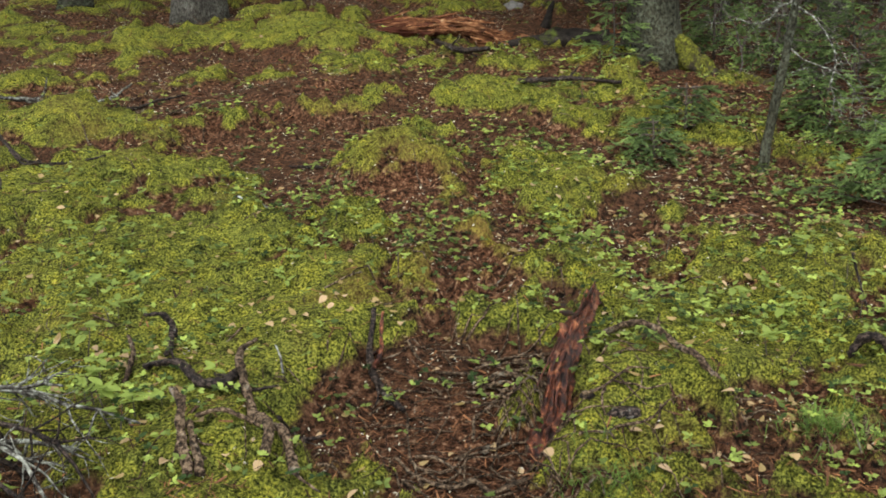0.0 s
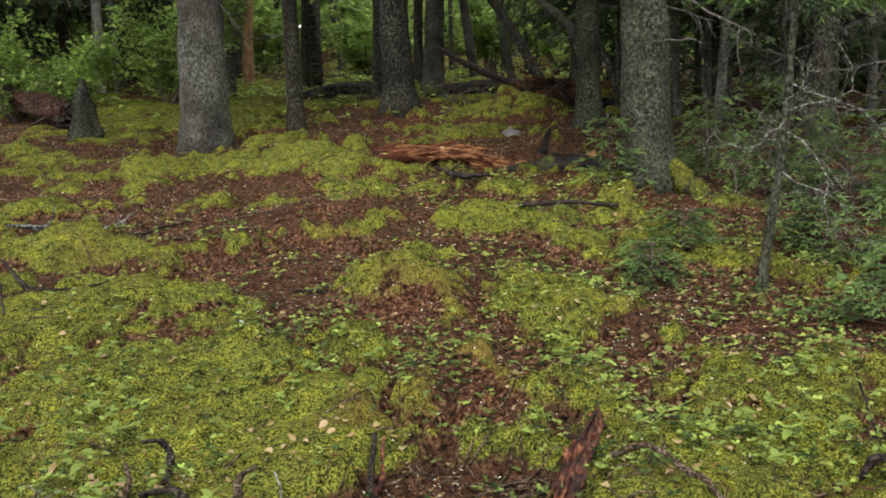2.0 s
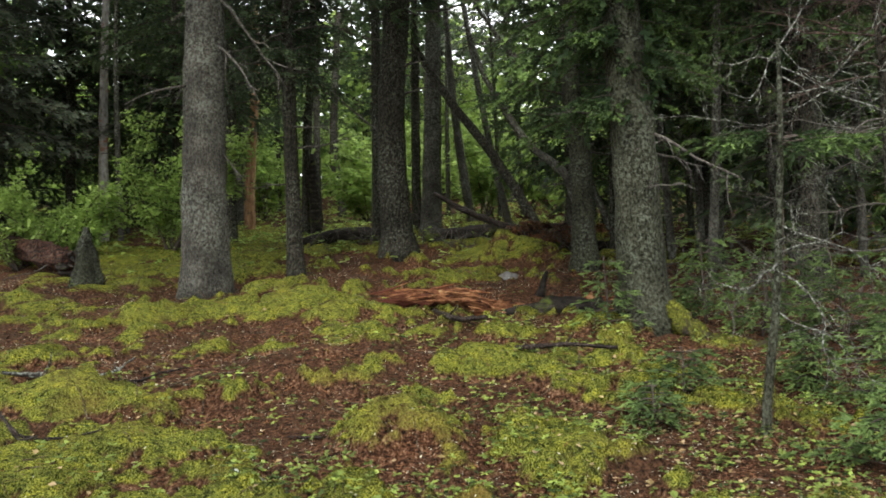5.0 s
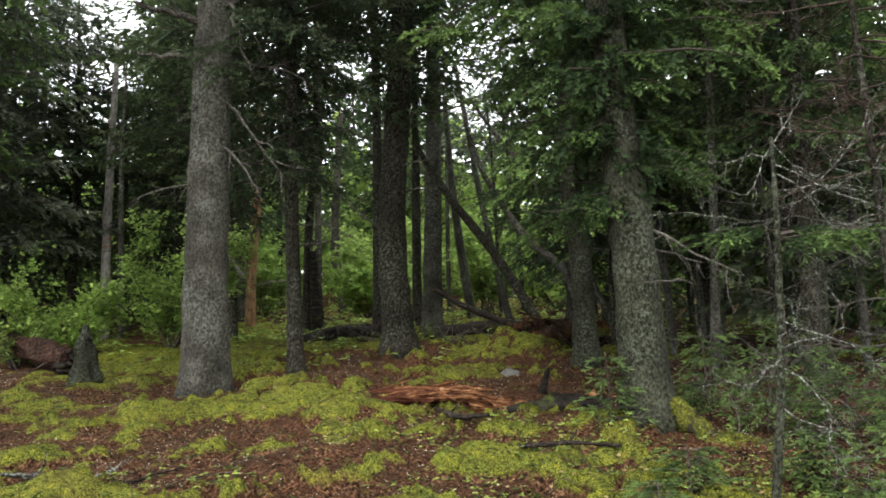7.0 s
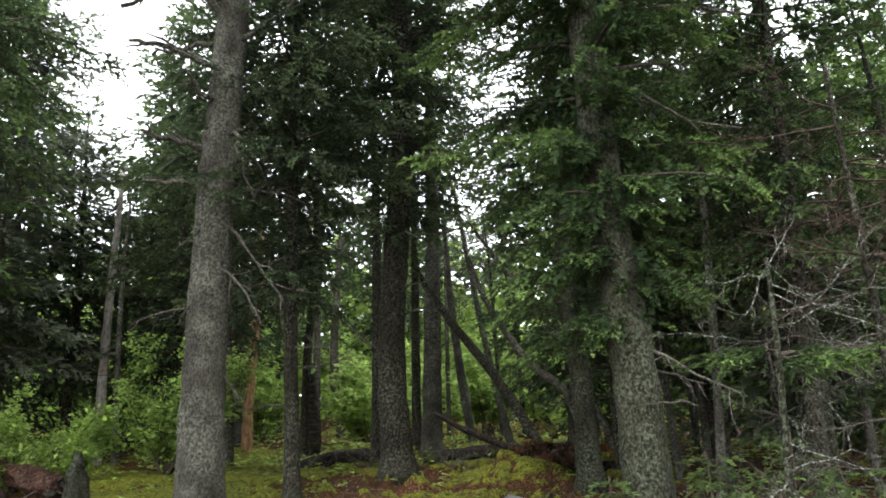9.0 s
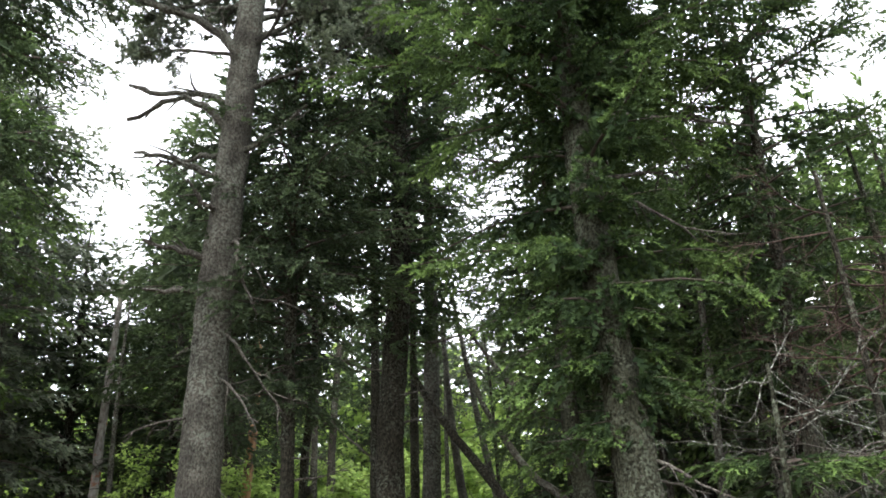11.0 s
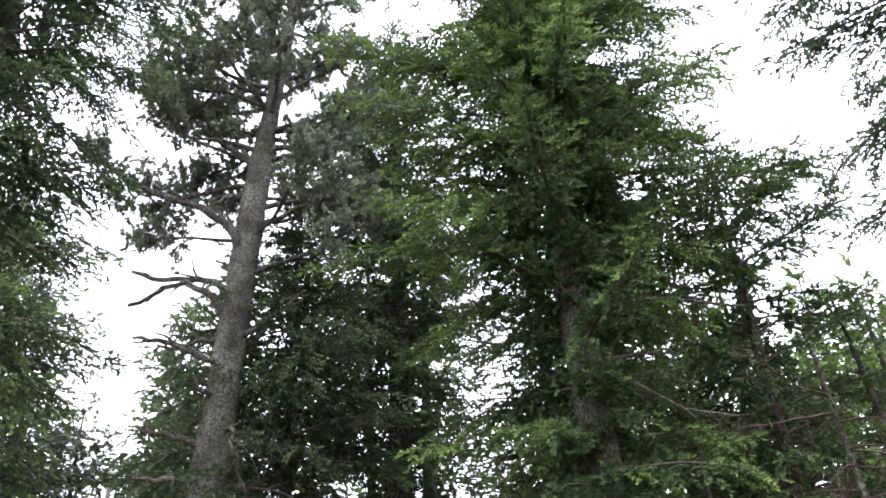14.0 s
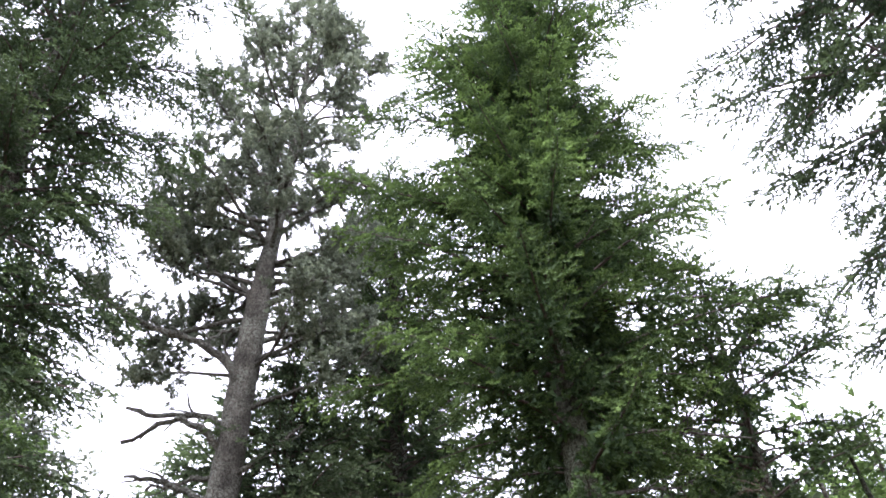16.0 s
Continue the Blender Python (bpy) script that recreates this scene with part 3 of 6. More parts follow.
LITTER_NEAR = [(1.65, 4.01, 0.33, 0.39, 0, -0.6), (-0.19, 3.44, 0.09, 0.33, 0, -0.6), (-0.05, 2.48, 0.28, 0.34, 0, -1), (0.18, 2.75, 0.14, 0.14, 0, -0.5), (0.95, 2.15, 0.3, 0.14, 0, -0.8), (0.45, 2.13, 0.16, 0.10, 0, -0.5), (0.88, 3.92, 0.14, 0.17, 0, -0.5), (-0.55, 3.81, 0.10, 0.16, 0, -0.3), (-0.48, 5.39, 0.24, 0.19, 0, -0.3),
               (0.54, 2.64, 0.06, 0.16, 0, -0.5), (0.4, 12.0, 1.2, 0.5, 0, -0.28), (3.8, 8.5, 1.5, 2.0, 0, -0.5), (-5.5, 12.0, 1.0, 1.2, 0, -0.21), (-1.0, 12.2, 1.2, 0.5, 0, -0.3), (2.6, 6.2, 0.9, 0.9, 0, -0.4)]
PATCHES = MOSS_UP + MOSS_SIDE + MOSS_NEAR + MOSS_EDGE + LITTER + LITTER_NEAR
# worn, rust-coloured moss on the backs of the mounds
WORN = [(-0.72, 5.52, 0.41, 0.35, 0, 0.9), (-0.22, 4.3, 0.3, 0.32, 37, 0.6), (0.13, 3.54, 0.21, 0.26, 0, 0.9), (0.08, 3.24, 0.15, 0.20, 0, 0.8), (-0.45, 2.96, 0.10, 0.12, 0, 0.4), (-0.30, 3.08, 0.12, 0.17, 0, 0.4), (-1.44, 5.41, 0.20, 0.15, 0, 0.5), (1.63, 4.74, 0.18, 0.17, 0, 0.4), (0.74, 3.26, 0.13, 0.14, 0, 0.3), (-2.08, 5.30, 0.10, 0.10, 0, 0.4)]


def ellipses(x, y, rows, flat=2.0):
    out = np.zeros(np.shape(x))
    for cx, cy, a, b, turn, amount in rows:
        c, s = math.cos(radians(turn)), math.sin(radians(turn))
        u, w = (x - cx) * c + (y - cy) * s, -(x - cx) * s + (y - cy) * c
        out = out + amount * np.exp(-((u / a) ** 2 + (w / b) ** 2) ** (flat / 2))
    return out


def lump(x, y, scale, seed):
    """Value noise on arrays, smooth, about -1 to 1."""
    x, y = np.asarray(x, float) * scale, np.asarray(y, float) * scale
    ix, iy = np.floor(x).astype(int), np.floor(y).astype(int)
    fx, fy = x - ix, y - iy
    fx, fy = fx * fx * (3 - 2 * fx), fy * fy * (3 - 2 * fy)

    def h(i, j):
        n = (i * 374761393 + j * 668265263 + seed * 974711) & 0x7FFFFFFF
        n = ((n ^ (n >> 13)) * 1274126177) & 0x7FFFFFFF
        return ((n ^ (n >> 16)) & 0xFFFF) / 32767.5 - 1
    return (h(ix, iy) * (1 - fx) + h(ix + 1, iy) * fx) * (1 - fy) + (h(ix, iy + 1) * (1 - fx) + h(ix + 1, iy + 1) * fx) * fy


def cushions(x, y, cell, seed):
    """Rounded cushions scattered one to a cell: 1 in the middle, 0 at the rim and between them."""
    x, y = np.asarray(x, float) / cell, np.asarray(y, float) / cell
    ix, iy = np.floor(x).astype(int), np.floor(y).astype(int)
    out = np.zeros(x.shape)
    for di in (-1, 0, 1):
        for dj in (-1, 0, 1):
            n = ((ix + di) * 374761393 + (iy + dj) * 668265263 + seed * 974711) & 0x7FFFFFFF
            n = ((n ^ (n >> 13)) * 1274126177) & 0x7FFFFFFF
            a, b, c = (n & 0x3FF) / 1023, ((n >> 10) & 0x3FF) / 1023, ((n >> 20) & 0x3FF) / 1023
            r = 0.25 + 0.5 * c
            d = ((x - ix - di - a) / (r * 1.25)) ** 2 + ((y - iy - dj - b) / r) ** 2
            out = np.maximum(out, np.clip(1 - d, 0, 1))
    return out


def moss_at(x, y):
    wx, wy = x + 0.07 * lump(x, y, 6, 31), y + 0.07 * lump(x, y, 6, 32)
    dome = np.maximum(cushions(wx, wy, 0.62, 5), 0.8 * cushions(wx, wy, 0.27, 9))
    m = 0.24 + 0.55 * np.clip(ellipses(wx, wy, PATCHES, 2.6), -0.6, 0.7) + 0.13 * lump(x, y, 1.3, 3) + 0.14 * lump(x, y, 4.5, 4) + 0.14 * lump(x, y, 13, 14) + 0.10 * lump(x, y, 29, 15) + 0.34 * (dome - 0.35) + 0.10 * np.exp(-((y - 2.8) / 1.2) ** 2)
    m = np.clip((m - 0.14 * ellipses(x, y, WORN, 2.2) - 0.03 * np.clip((y - 4) / 3, 0, 1) - 0.305) / 0.25, 0, 1)
    return m * m * (3 - 2 * m)


def worn_at(x, y):
    return np.clip(ellipses(x, y, WORN, 2.2) + 0.25 * lump(x, y, 3.1, 51) + 0.2 * lump(x, y, 9, 52) - 0.08, 0, 1)


def ground_z(x, y, fine=True):
    x, y = np.asarray(x, float), np.asarray(y, float)
    z = np.where(y < 0, 0.05 * y, np.where(y < 40, 0.14 * y, 5.6 + 3.0 * (1 - np.exp(-np.clip(y - 40, 0, 500) / 21))))
    near = np.exp(-np.clip(np.hypot(x, y) - 18, 0, 500) / 12)
    z = z + ellipses(x, y, MOUNDS) * 0.9 + near * (0.05 * lump(x, y, 0.8, 1) + 0.025 * lump(x, y, 2.3, 2))
    if fine:
        m = moss_at(x, y)
        z = z + near * (0.016 * lump(x, y, 9, 5) + 0.008 * lump(x, y, 21, 6) + m * (0.045 + 0.06 * np.sqrt(cushions(x + 0.07 * lump(x, y, 6, 31), y + 0.07 * lump(x, y, 6, 32), 0.62, 5)) + 0.035 * np.sqrt(cushions(x, y, 0.21, 19)) + 0.015 * lump(x, y, 5, 7)))
    return z


def graded(lo, hi, step, grow, edges):
    """Coordinates with a fine step from lo to hi and growing steps out to edges."""
    mid = list(np.arange(lo, hi + 1e-6, step))
    s, up = step, [mid[-1]]
    while up[-1] < edges[1]:
        s *= grow
        up.append(up[-1] + s)
    s, dn = step, [mid[0]]
    while dn[-1] > edges[0]:
        s *= grow
        dn.append(dn[-1] - s)
    return np.array(dn[:0:-1] + mid + up[1:])


def build_ground():
    xs = graded(-2.1, 2.1, 0.04, 1.06, (-400, 400))
    ys = np.concatenate([graded(1.85, 6.6, 0.038, 1.09, (-60, 6.6)), np.arange(6.66, 15, 0.075), graded(15.1, 15.6, 0.1, 1.08, (15, 500))])
    X, Y = np.meshgrid(xs, ys)
    Z = ground_z(X, Y)
    s = Soup()
    nx, ny = len(xs), len(ys)
    i, j = np.meshgrid(np.arange(ny - 1), np.arange(nx - 1), indexing="ij")
    a = i * nx + j
    s.add(np.stack([X, Y, Z], -1).reshape(-1, 3), None, np.stack([a, a + 1, a + nx + 1, a + nx], -1).reshape(-1, 4), moss_at(X, Y).ravel())
    me = s.mesh("ground", GROUND, True, "moss")
    me.attributes.new("worn", "FLOAT", "POINT").data.foreach_set("value", worn_at(X, Y).ravel().astype(np.float32))
    ob = new("ground", me)
    tagged(ob, "mossy forest floor with reddish needle litter, rising uphill", "ground", kind="structure")
    return ob


ground = build_ground()

# ---------------------------------------------------------------- trees
def foot(x, y, sink=0.0):
    return (x, y, float(ground_z(x, y, False)) - sink)


def gnarl(tree, rng, pts, radius, mat):
    """A stout crooked dead limb with side spurs through pts."""
    s = Soup()
    p = smooth_path(pts, 14)
    p[1:-1] += rng.normal(0, 0.02, (12, 3))
    tube(s, p, radius * np.linspace(1.0, 0.45, 14), 8, 0.35, 14)
    run = np.linalg.norm(p[-1] - p[0])
    for _ in range(4):
        i = rng.integers(4, 13)
        q = crooked(rng, p[i], unit(p[i] - p[i - 1]) + rng.normal(0, 0.6, 3), run * rng.uniform(0.12, 0.35), 7, 0.18)
        tube(s, q, radius * np.linspace(0.4, 0.12, 7), 5, 0.3, 20)
    part("limb", s, mat, tree, "stout crooked bare limb")


def tufted(tree, rng, start, way, length, radius, bark, needles, low=0.35, dense=1.0, fresh=0.5, wander=0.10):
    """A crooked living limb: forking twigs that carry short dense tufts of needles at their ends."""
    s, green = Soup(), Soup()
    n = 11
    p = crooked(rng, start, way, length, n, wander, -0.03)
    tube(s, p, radius * np.linspace(1.0, 0.25, n), 6, 0.3, 14)
    at, out, tone = [], [], []
    for _ in range(max(4, int(length * 11 * dense))):
        u = rng.uniform(low, 1) * (n - 1)
        i = min(int(u), n - 2)
        base = p[i] + (p[i + 1] - p[i]) * (u - i)
        w = unit(0.6 * unit(p[i + 1] - p[i]) + rng.normal(0, 0.55, 3) + np.array([0, 0, 0.3]))
        q = crooked(rng, base, w, rng.uniform(0.2, 0.5), 5, 0.22, -0.04)
        tube(s, q, [0.008, 0.007, 0.006, 0.004, 0.003], 3, cap=False)
        bright = fresh * rng.uniform(0.5, 1.5)
        for j in (2, 3, 4, 4):
            r = crooked(rng, q[j], unit(q[j] - q[j - 1]) + rng.normal(0, 0.6, 3), rng.uniform(0.08, 0.2), 3, 0.2, -0.06)
            for a in r:
                for _ in range(3):
                    at.append(a)
                    out.append(rng.normal(0, 0.55, 3) + unit(r[-1] - r[0]) + [0, 0, 0.25])
                    tone.append(bright)
    at, out = np.array(at), np.array(out)
    m = len(at)
    shape, finger = SPRIGS["tuft"]
    shoots(green, rng, at, out, np.array([0, 0, 1.0]) + rng.normal(0, 0.3, (m, 3)), finger * rng.uniform(0.7, 1.3, m), shape, np.array(tone) * rng.uniform(0.6, 1.3, m))
    limb = part("limb", s, bark, tree)
    tagged(part("needles", green, needles, limb, smooth=False), kind="stuff")


OLD = np.array([foot(-2.68, 10.3), (-2.66, 10.3, 3.4), (-2.59, 10.3, 5.5), (-2.49, 10.3, 7.2), (-2.40, 10.3, 8.7), (-2.32, 10.3, 10.0),
                (-2.2, 10.3, 11.4), (-1.95, 10.3, 14.0), (-1.72, 10.3, 18.4)])
old = spruce("spruce_tree", "tall old spruce with grey lichened trunk and bare lower branches", OLD, [0.27, 0.235, 0.22, 0.205, 0.20, 0.18, 0.135, 0.08, 0.015], BARK_GREY, NEEDLE_BLUE,
             None, seed=11, sides=30, flare=0.3, dead=[(3.9, 4.0, 1.0, -0.4), (4.4, 5.6, 1.4, -0.7), (5.0, -0.4, 1.6, -0.9), (5.5, -0.2, 1.3, -0.6), (4.8, 3.0, 0.6, -0.2), (3.2, 5.9, 0.7, -0.5), (6.0, 0.1, 1.0, -0.5)])
rng = np.random.default_rng(12)


def off_old(z, *steps):
    """Points from the old trunk's axis at height z, by steps."""
    a = axis_at(OLD, z)
    return [a] + [a + np.array(d, float) for d in steps]


# broken bare limbs low on the trunk
gnarl(old, rng, off_old(5.3, (-0.3, -0.1, 0.1), (-0.85, -0.2, 0.12)), 0.045, DEAD_TWIG)
gnarl(old, rng, off_old(5.8, (-0.4, -0.1, 0.12), (-0.95, -0.1, 0.32)), 0.055, DEAD_TWIG)
gnarl(old, rng, off_old(6.35, (-0.2, -0.3, 0.15), (-0.42, -0.4, 0.42)), 0.045, DEAD_TWIG)
gnarl(old, rng, off_old(6.95, (-0.4, 0, 0.18), (-0.8, -0.05, 0.36), (-1.25, -0.1, 0.42)), 0.055, BARK_GREY)
gnarl(old, rng, off_old(7.35, (-0.5, 0.2, 0.08), (-1.1, 0.3, 0.03)), 0.045, BARK_GREY)
gnarl(old, rng, off_old(7.5, (-0.25, -0.2, 0.35), (-0.7, -0.3, 0.52), (-1.35, -0.3, 0.25)), 0.065, BARK_GREY)
gnarl(old, rng, off_old(8.0, (-0.5, 0, 0.3), (-1.1, 0.1, 0.42), (-1.55, 0.1, 0.55)), 0.06, BARK_GREY)
gnarl(old, rng, off_old(7.3, (0.45, -0.2, 0.15), (1.0, -0.25, 0.6)), 0.05, BARK_GREY)
gnarl(old, rng, off_old(6.0, (0.2, -0.2, -0.05), (0.34, -0.3, -0.5), (0.55, -0.3, -1.0)), 0.03, DEAD_TWIG)
gnarl(old, rng, off_old(9.75, (-0.3, -0.1, -0.05), (-0.65, -0.15, -0.35)), 0.045, BARK_GREY)
# the great elbowed limb and the level ones that carry needles
gnarl(old, rng, off_old(8.5, (-0.12, -0.2, 0.35), (-0.45, -0.25, 0.75), (-1.0, -0.2, 1.05)), 0.085, BARK_GREY)
tufted(old, rng, off_old(8.5, (-0.85, -0.22, 1.0))[1], (-1, 0.05, 0.33), 1.7, 0.06, BARK_GREY, NEEDLE_BLUE, 0.25, 1.5)
tufted(old, rng, off_old(9.95)[0], (-1, 0, 0.03), 1.9, 0.055, BARK_GREY, NEEDLE_BLUE, 0.55, 1.3)
for z, way, length, radius in ((8.3, (1, -0.1, 0.14), 2.3, 0.045), (9.15, (1, -0.2, 0.25), 1.5, 0.055), (9.5, (1, 0.1, 0.35), 1.9, 0.05), (10.0, (0.6, -0.2, 0.95), 1.5, 0.05), (10.0, (-0.4, -0.2, 1.0), 1.4, 0.05), (9.3, (0.5, 0.8, 0.3), 1.7, 0.04), (8.9, (-1, 0.4, 0.2), 1.7, 0.035), (9.0, (0.9, -0.5, 0.1), 1.8, 0.035), (9.7, (0.8, 0.5, 0.15), 1.9, 0.035), (10.3, (-1, -0.3, 0.25), 2.1, 0.04), (10.4, (1, -0.1, 0.3), 1.9, 0.04), (10.6, (-0.9, 0.4, 0.15), 2.1, 0.04), (10.9, (-1, 0.1, 0.35), 2.2, 0.04), (11.0, (1, 0.2, 0.2), 1.8, 0.04), (9.9, (-0.5, 0.8, 0.3), 1.7, 0.04)):
    tufted(old, rng, axis_at(OLD, z), way, length, radius, BARK_GREY, NEEDLE_BLUE, 0.5, 1.3)
z = 10.3
while z < 18.3:   # the rounded, lumpy head
    left, right = np.interp(z, [10.3, 12.5, 14.2, 15.2, 16.5, 17.5, 18.4], [2.1, 2.3, 2.2, 1.3, 1.2, 0.8, 0.25]), np.interp(z, [10.3, 12.7, 14.2, 15.3, 16.5, 17.5, 18.4], [1.6, 1.5, 1.6, 1.75, 0.95, 0.6, 0.25])
    az = rng.uniform(0, 6.28)
    c = math.cos(az)
    tufted(old, rng, axis_at(OLD, z), (c, math.sin(az), rng.uniform(0.1, 0.6)), (left if c < 0 else right) * rng.uniform(0.75, 1.25) * (1 - 0.2 * abs(math.sin(az))), 0.045 * (19.2 - z) / 9 + 0.008, BARK_GREY, NEEDLE_BLUE, 0.42, 0.95, 0.4 + 0.06 * (z - 10))
    z += rng.uniform(0.07, 0.14)

spruce("spruce_tree", "big bright green spruce with thick mossy lichened trunk", [foot(1.66, 7.15), (1.60, 7.15, 2.7), (1.48, 7.15, 4.7), (1.47, 7.15, 6.2), (1.6, 7.15, 9.5), (1.85, 7.15, 15.2)], [0.205, 0.172, 0.15, 0.13, 0.085, 0.015],
       BARK_MOSSY, NEEDLE_BRIGHT, [(3.0, 0.7, 8), (3.6, 1.05, 9), (4.5, 1.15, 9), (4.75, 1.4, 5), (5.5, 1.75, 4.5), (5.9, 1.9, 7), (7.2, 2.0, 8), (8.6, 1.9, 8), (10.7, 1.7, 8), (12.3, 1.45, 7), (14, 0.85, 6), (15.3, 0.12, 4)], "near", 12, 0.092, 0.37, 5, sides=30, flare=0.35, fresh=0.8, lift=0.2, droop=0.75, fill=7.0, even=0.4, bare=0.1,
       dead=[(2.5, 0.3, 0.8, 0.0), (2.2, 5.0, 0.6, -0.2), (2.8, 3.2, 0.7, 0.0), (2.7, 5.8, 1.0, -0.3), (5.2, 0.4, 1.6, 0.1), (5.5, 2.7, 1.3, 0.1), (5.0, 5.2, 1.2, -0.1), (5.8, 6.0, 1.6, 0.2)], singly=True)
spruce("spruce_tree", "dark straight spruce standing in the clearing", [foot(-0.56, 13.0), (-0.62, 12.9, 3.7), (-0.4, 12.8, 6.7), (-0.3, 12.7, 10), (-0.35, 12.6, 15.6)], [0.23, 0.20, 0.17, 0.12, 0.02], BARK_DARK, NEEDLE,
       [(5.4, 1.0, 3), (6.5, 1.5, 5), (9, 2.0, 6), (12, 1.7, 6), (14, 1.1, 5), (15.6, 0.2, 4)], "mid", 13, 0.112, 0.30, 5.5, lift=0.1, droop=0.5, fresh=0.75, fill=2.4, even=0.4, sides=20, dead=[(3.6, 2.8, 1.4, 0.3), (4.2, 0.3, 1.2, 0.2), (4.6, 5.5, 1.0, 0.1), (5.0, 3.4, 1.5, 0.1), (5.4, 6.1, 1.4, 0.1)])
spruce("spruce_tree", "slim dark spruce with a dense shaded crown", [foot(-1.78, 11.2), (-1.8, 11.1, 3.8), (-1.78, 11, 6), (-1.8, 11, 9.6)], [0.10, 0.085, 0.07, 0.012], BARK_DARK, NEEDLE_DARK,
       [(4.2, 0.8), (5.2, 1.4), (6.5, 1.7), (8.2, 1.2), (9.6, 0.15)], "mid", 14, 0.110, 0.29, 6, fill=2.5, lift=0.05, droop=0.55, fresh=0.5, sides=14, dead=[(2.8, 3.0, 0.6, 0), (3.2, 0.1, 0.8, 0), (3.5, 5.5, 0.7, 0)])
spruce("spruce_tree", "grey straight spruce with dead lower twigs", [foot(-0.1, 16.6), (0.0, 16.4, 5), (0.08, 16.2, 8), (0.1, 16, 13.2)], [0.19, 0.16, 0.12, 0.02], BARK_GREY, NEEDLE,
       [(7.0, 0.9), (8.5, 1.4), (11, 1.2), (13.2, 0.15)], "far", 15, 0.16, 0.45, 4.5, fresh=0.5, sides=12, dead=[(5, 3, 0.9, 0.1), (5.6, 0, 0.9, 0.1), (6.4, 3.3, 0.9, 0.1), (4.4, 0.4, 0.7, 0), (5.3, 5, 0.9, 0), (6, 2, 0.9, 0)])
spruce("spruce_tree", "lichened spruce trunk near the big spruce", [foot(1.79, 10.8), (1.76, 10.7, 2.9), (1.66, 10.6, 4), (1.65, 10.5, 9.8)], [0.145, 0.125, 0.11, 0.015], BARK_MOSSY, NEEDLE,
       [(3.4, 0.9), (5, 1.4), (7, 1.2), (9.7, 0.15)], "mid", 16, 0.120, 0.4, 4.2, fresh=0.4, sides=16, dead=[(2.6, 3.4, 0.5, 0.2), (3.0, 0.3, 0.6, 0.1)])
# overhanging the clearing
spruce("spruce_tree", "dark overhanging spruce along the clearing's edge", [foot(-4.75, 7.0), (-4.65, 6.95, 7), (-4.6, 6.9, 17)], [0.22, 0.16, 0.02], BARK_DARK, NEEDLE, [(4.4, 1.3), (6.2, 1.7), (10, 1.9), (12.3, 2.2), (14, 1.7), (17, 0.2)], "mid", 17, 0.11, 0.32, 5.4,
       lift=0.1, droop=0.7, fresh=0.5, sides=14, fill=1.9)
spruce("spruce_tree", "dark spruce with drooping boughs overhead", [foot(5.5, 5.2), (5.45, 5.2, 7), (5.4, 5.2, 14.5)], [0.2, 0.14, 0.02], BARK_DARK, NEEDLE, [(6.0, 1.7), (7, 2.1), (8.5, 2.4), (11, 2.2), (14.5, 0.2)], "mid", 18, 0.122, 0.42, 4.8,
       lift=0.0, droop=0.6, fresh=0.35, sides=14, even=0.12, fill=2.3)
spruce("spruce_tree", "sparse spruce beside the big one", [foot(3.65, 8.7), (3.7, 8.6, 5), (3.75, 8.6, 9.0)], [0.09, 0.065, 0.012], BARK_DARK, NEEDLE_BRIGHT, [(3.8, 1.2), (5.5, 1.5), (7.2, 1.45), (8.3, 1.0), (9.0, 0.3)], "mid", 19, 0.115, 0.36, 5, lift=0.1, droop=0.7, fresh=0.5, sides=12)
# the wood beyond; its NEEDLE_BRIGHT spruces carry sunlight in the needle colour
WOOD_NEAR = [(-8.4, 15.8, 14.5, 2.3, 4.0, NEEDLE_BLUE), (-3.6, 15.6, 12.6, 2.0, 4.8, NEEDLE_DARK), (-11.5, 17, 15, 2.6, 2.5, NEEDLE), (-5.8, 20, 14, 2.4, 4.6, NEEDLE_DARK), (2.3, 15.2, 9.2, 1.5, 3.6, NEEDLE), (3.4, 16.5, 11, 2.0, 2.8, NEEDLE_DARK),
             (5.2, 13.0, 9.6, 2.0, 2.6, NEEDLE_BRIGHT), (7.4, 14.5, 10.5, 2.2, 2.6, NEEDLE_BRIGHT), (6.0, 18.5, 12, 2.2, 3, NEEDLE_DARK), (9.5, 16, 11, 2.4, 2.4, NEEDLE_BRIGHT), (-3.2, 24, 14.5, 1.8, 9.5, NEEDLE)]
WOOD_MIDDLE = [(-13, 22, 16, 2.8, 3, NEEDLE_DARK), (12.5, 20, 13, 2.6, 3, NEEDLE_DARK), (2.4, 28, 13.0, 2.0, 8.5, NEEDLE_BLUE), (-8, 28, 15, 2.7, 4.8, NEEDLE_DARK), (6, 27, 14, 2.6, 4.6, NEEDLE), (-7.4, 18.0, 10, 1.8, 4, NEEDLE_DARK),
               (4.3, 10.6, 7.2, 1.6, 2.4, NEEDLE_DARK), (6.4, 11.0, 8.0, 1.8, 2.2, NEEDLE_BRIGHT), (-10.3, 13.5, 10.0, 2.2, 2.4, NEEDLE), (2.7, 11.8, 10.5, 1.6, 3.4, NEEDLE)]
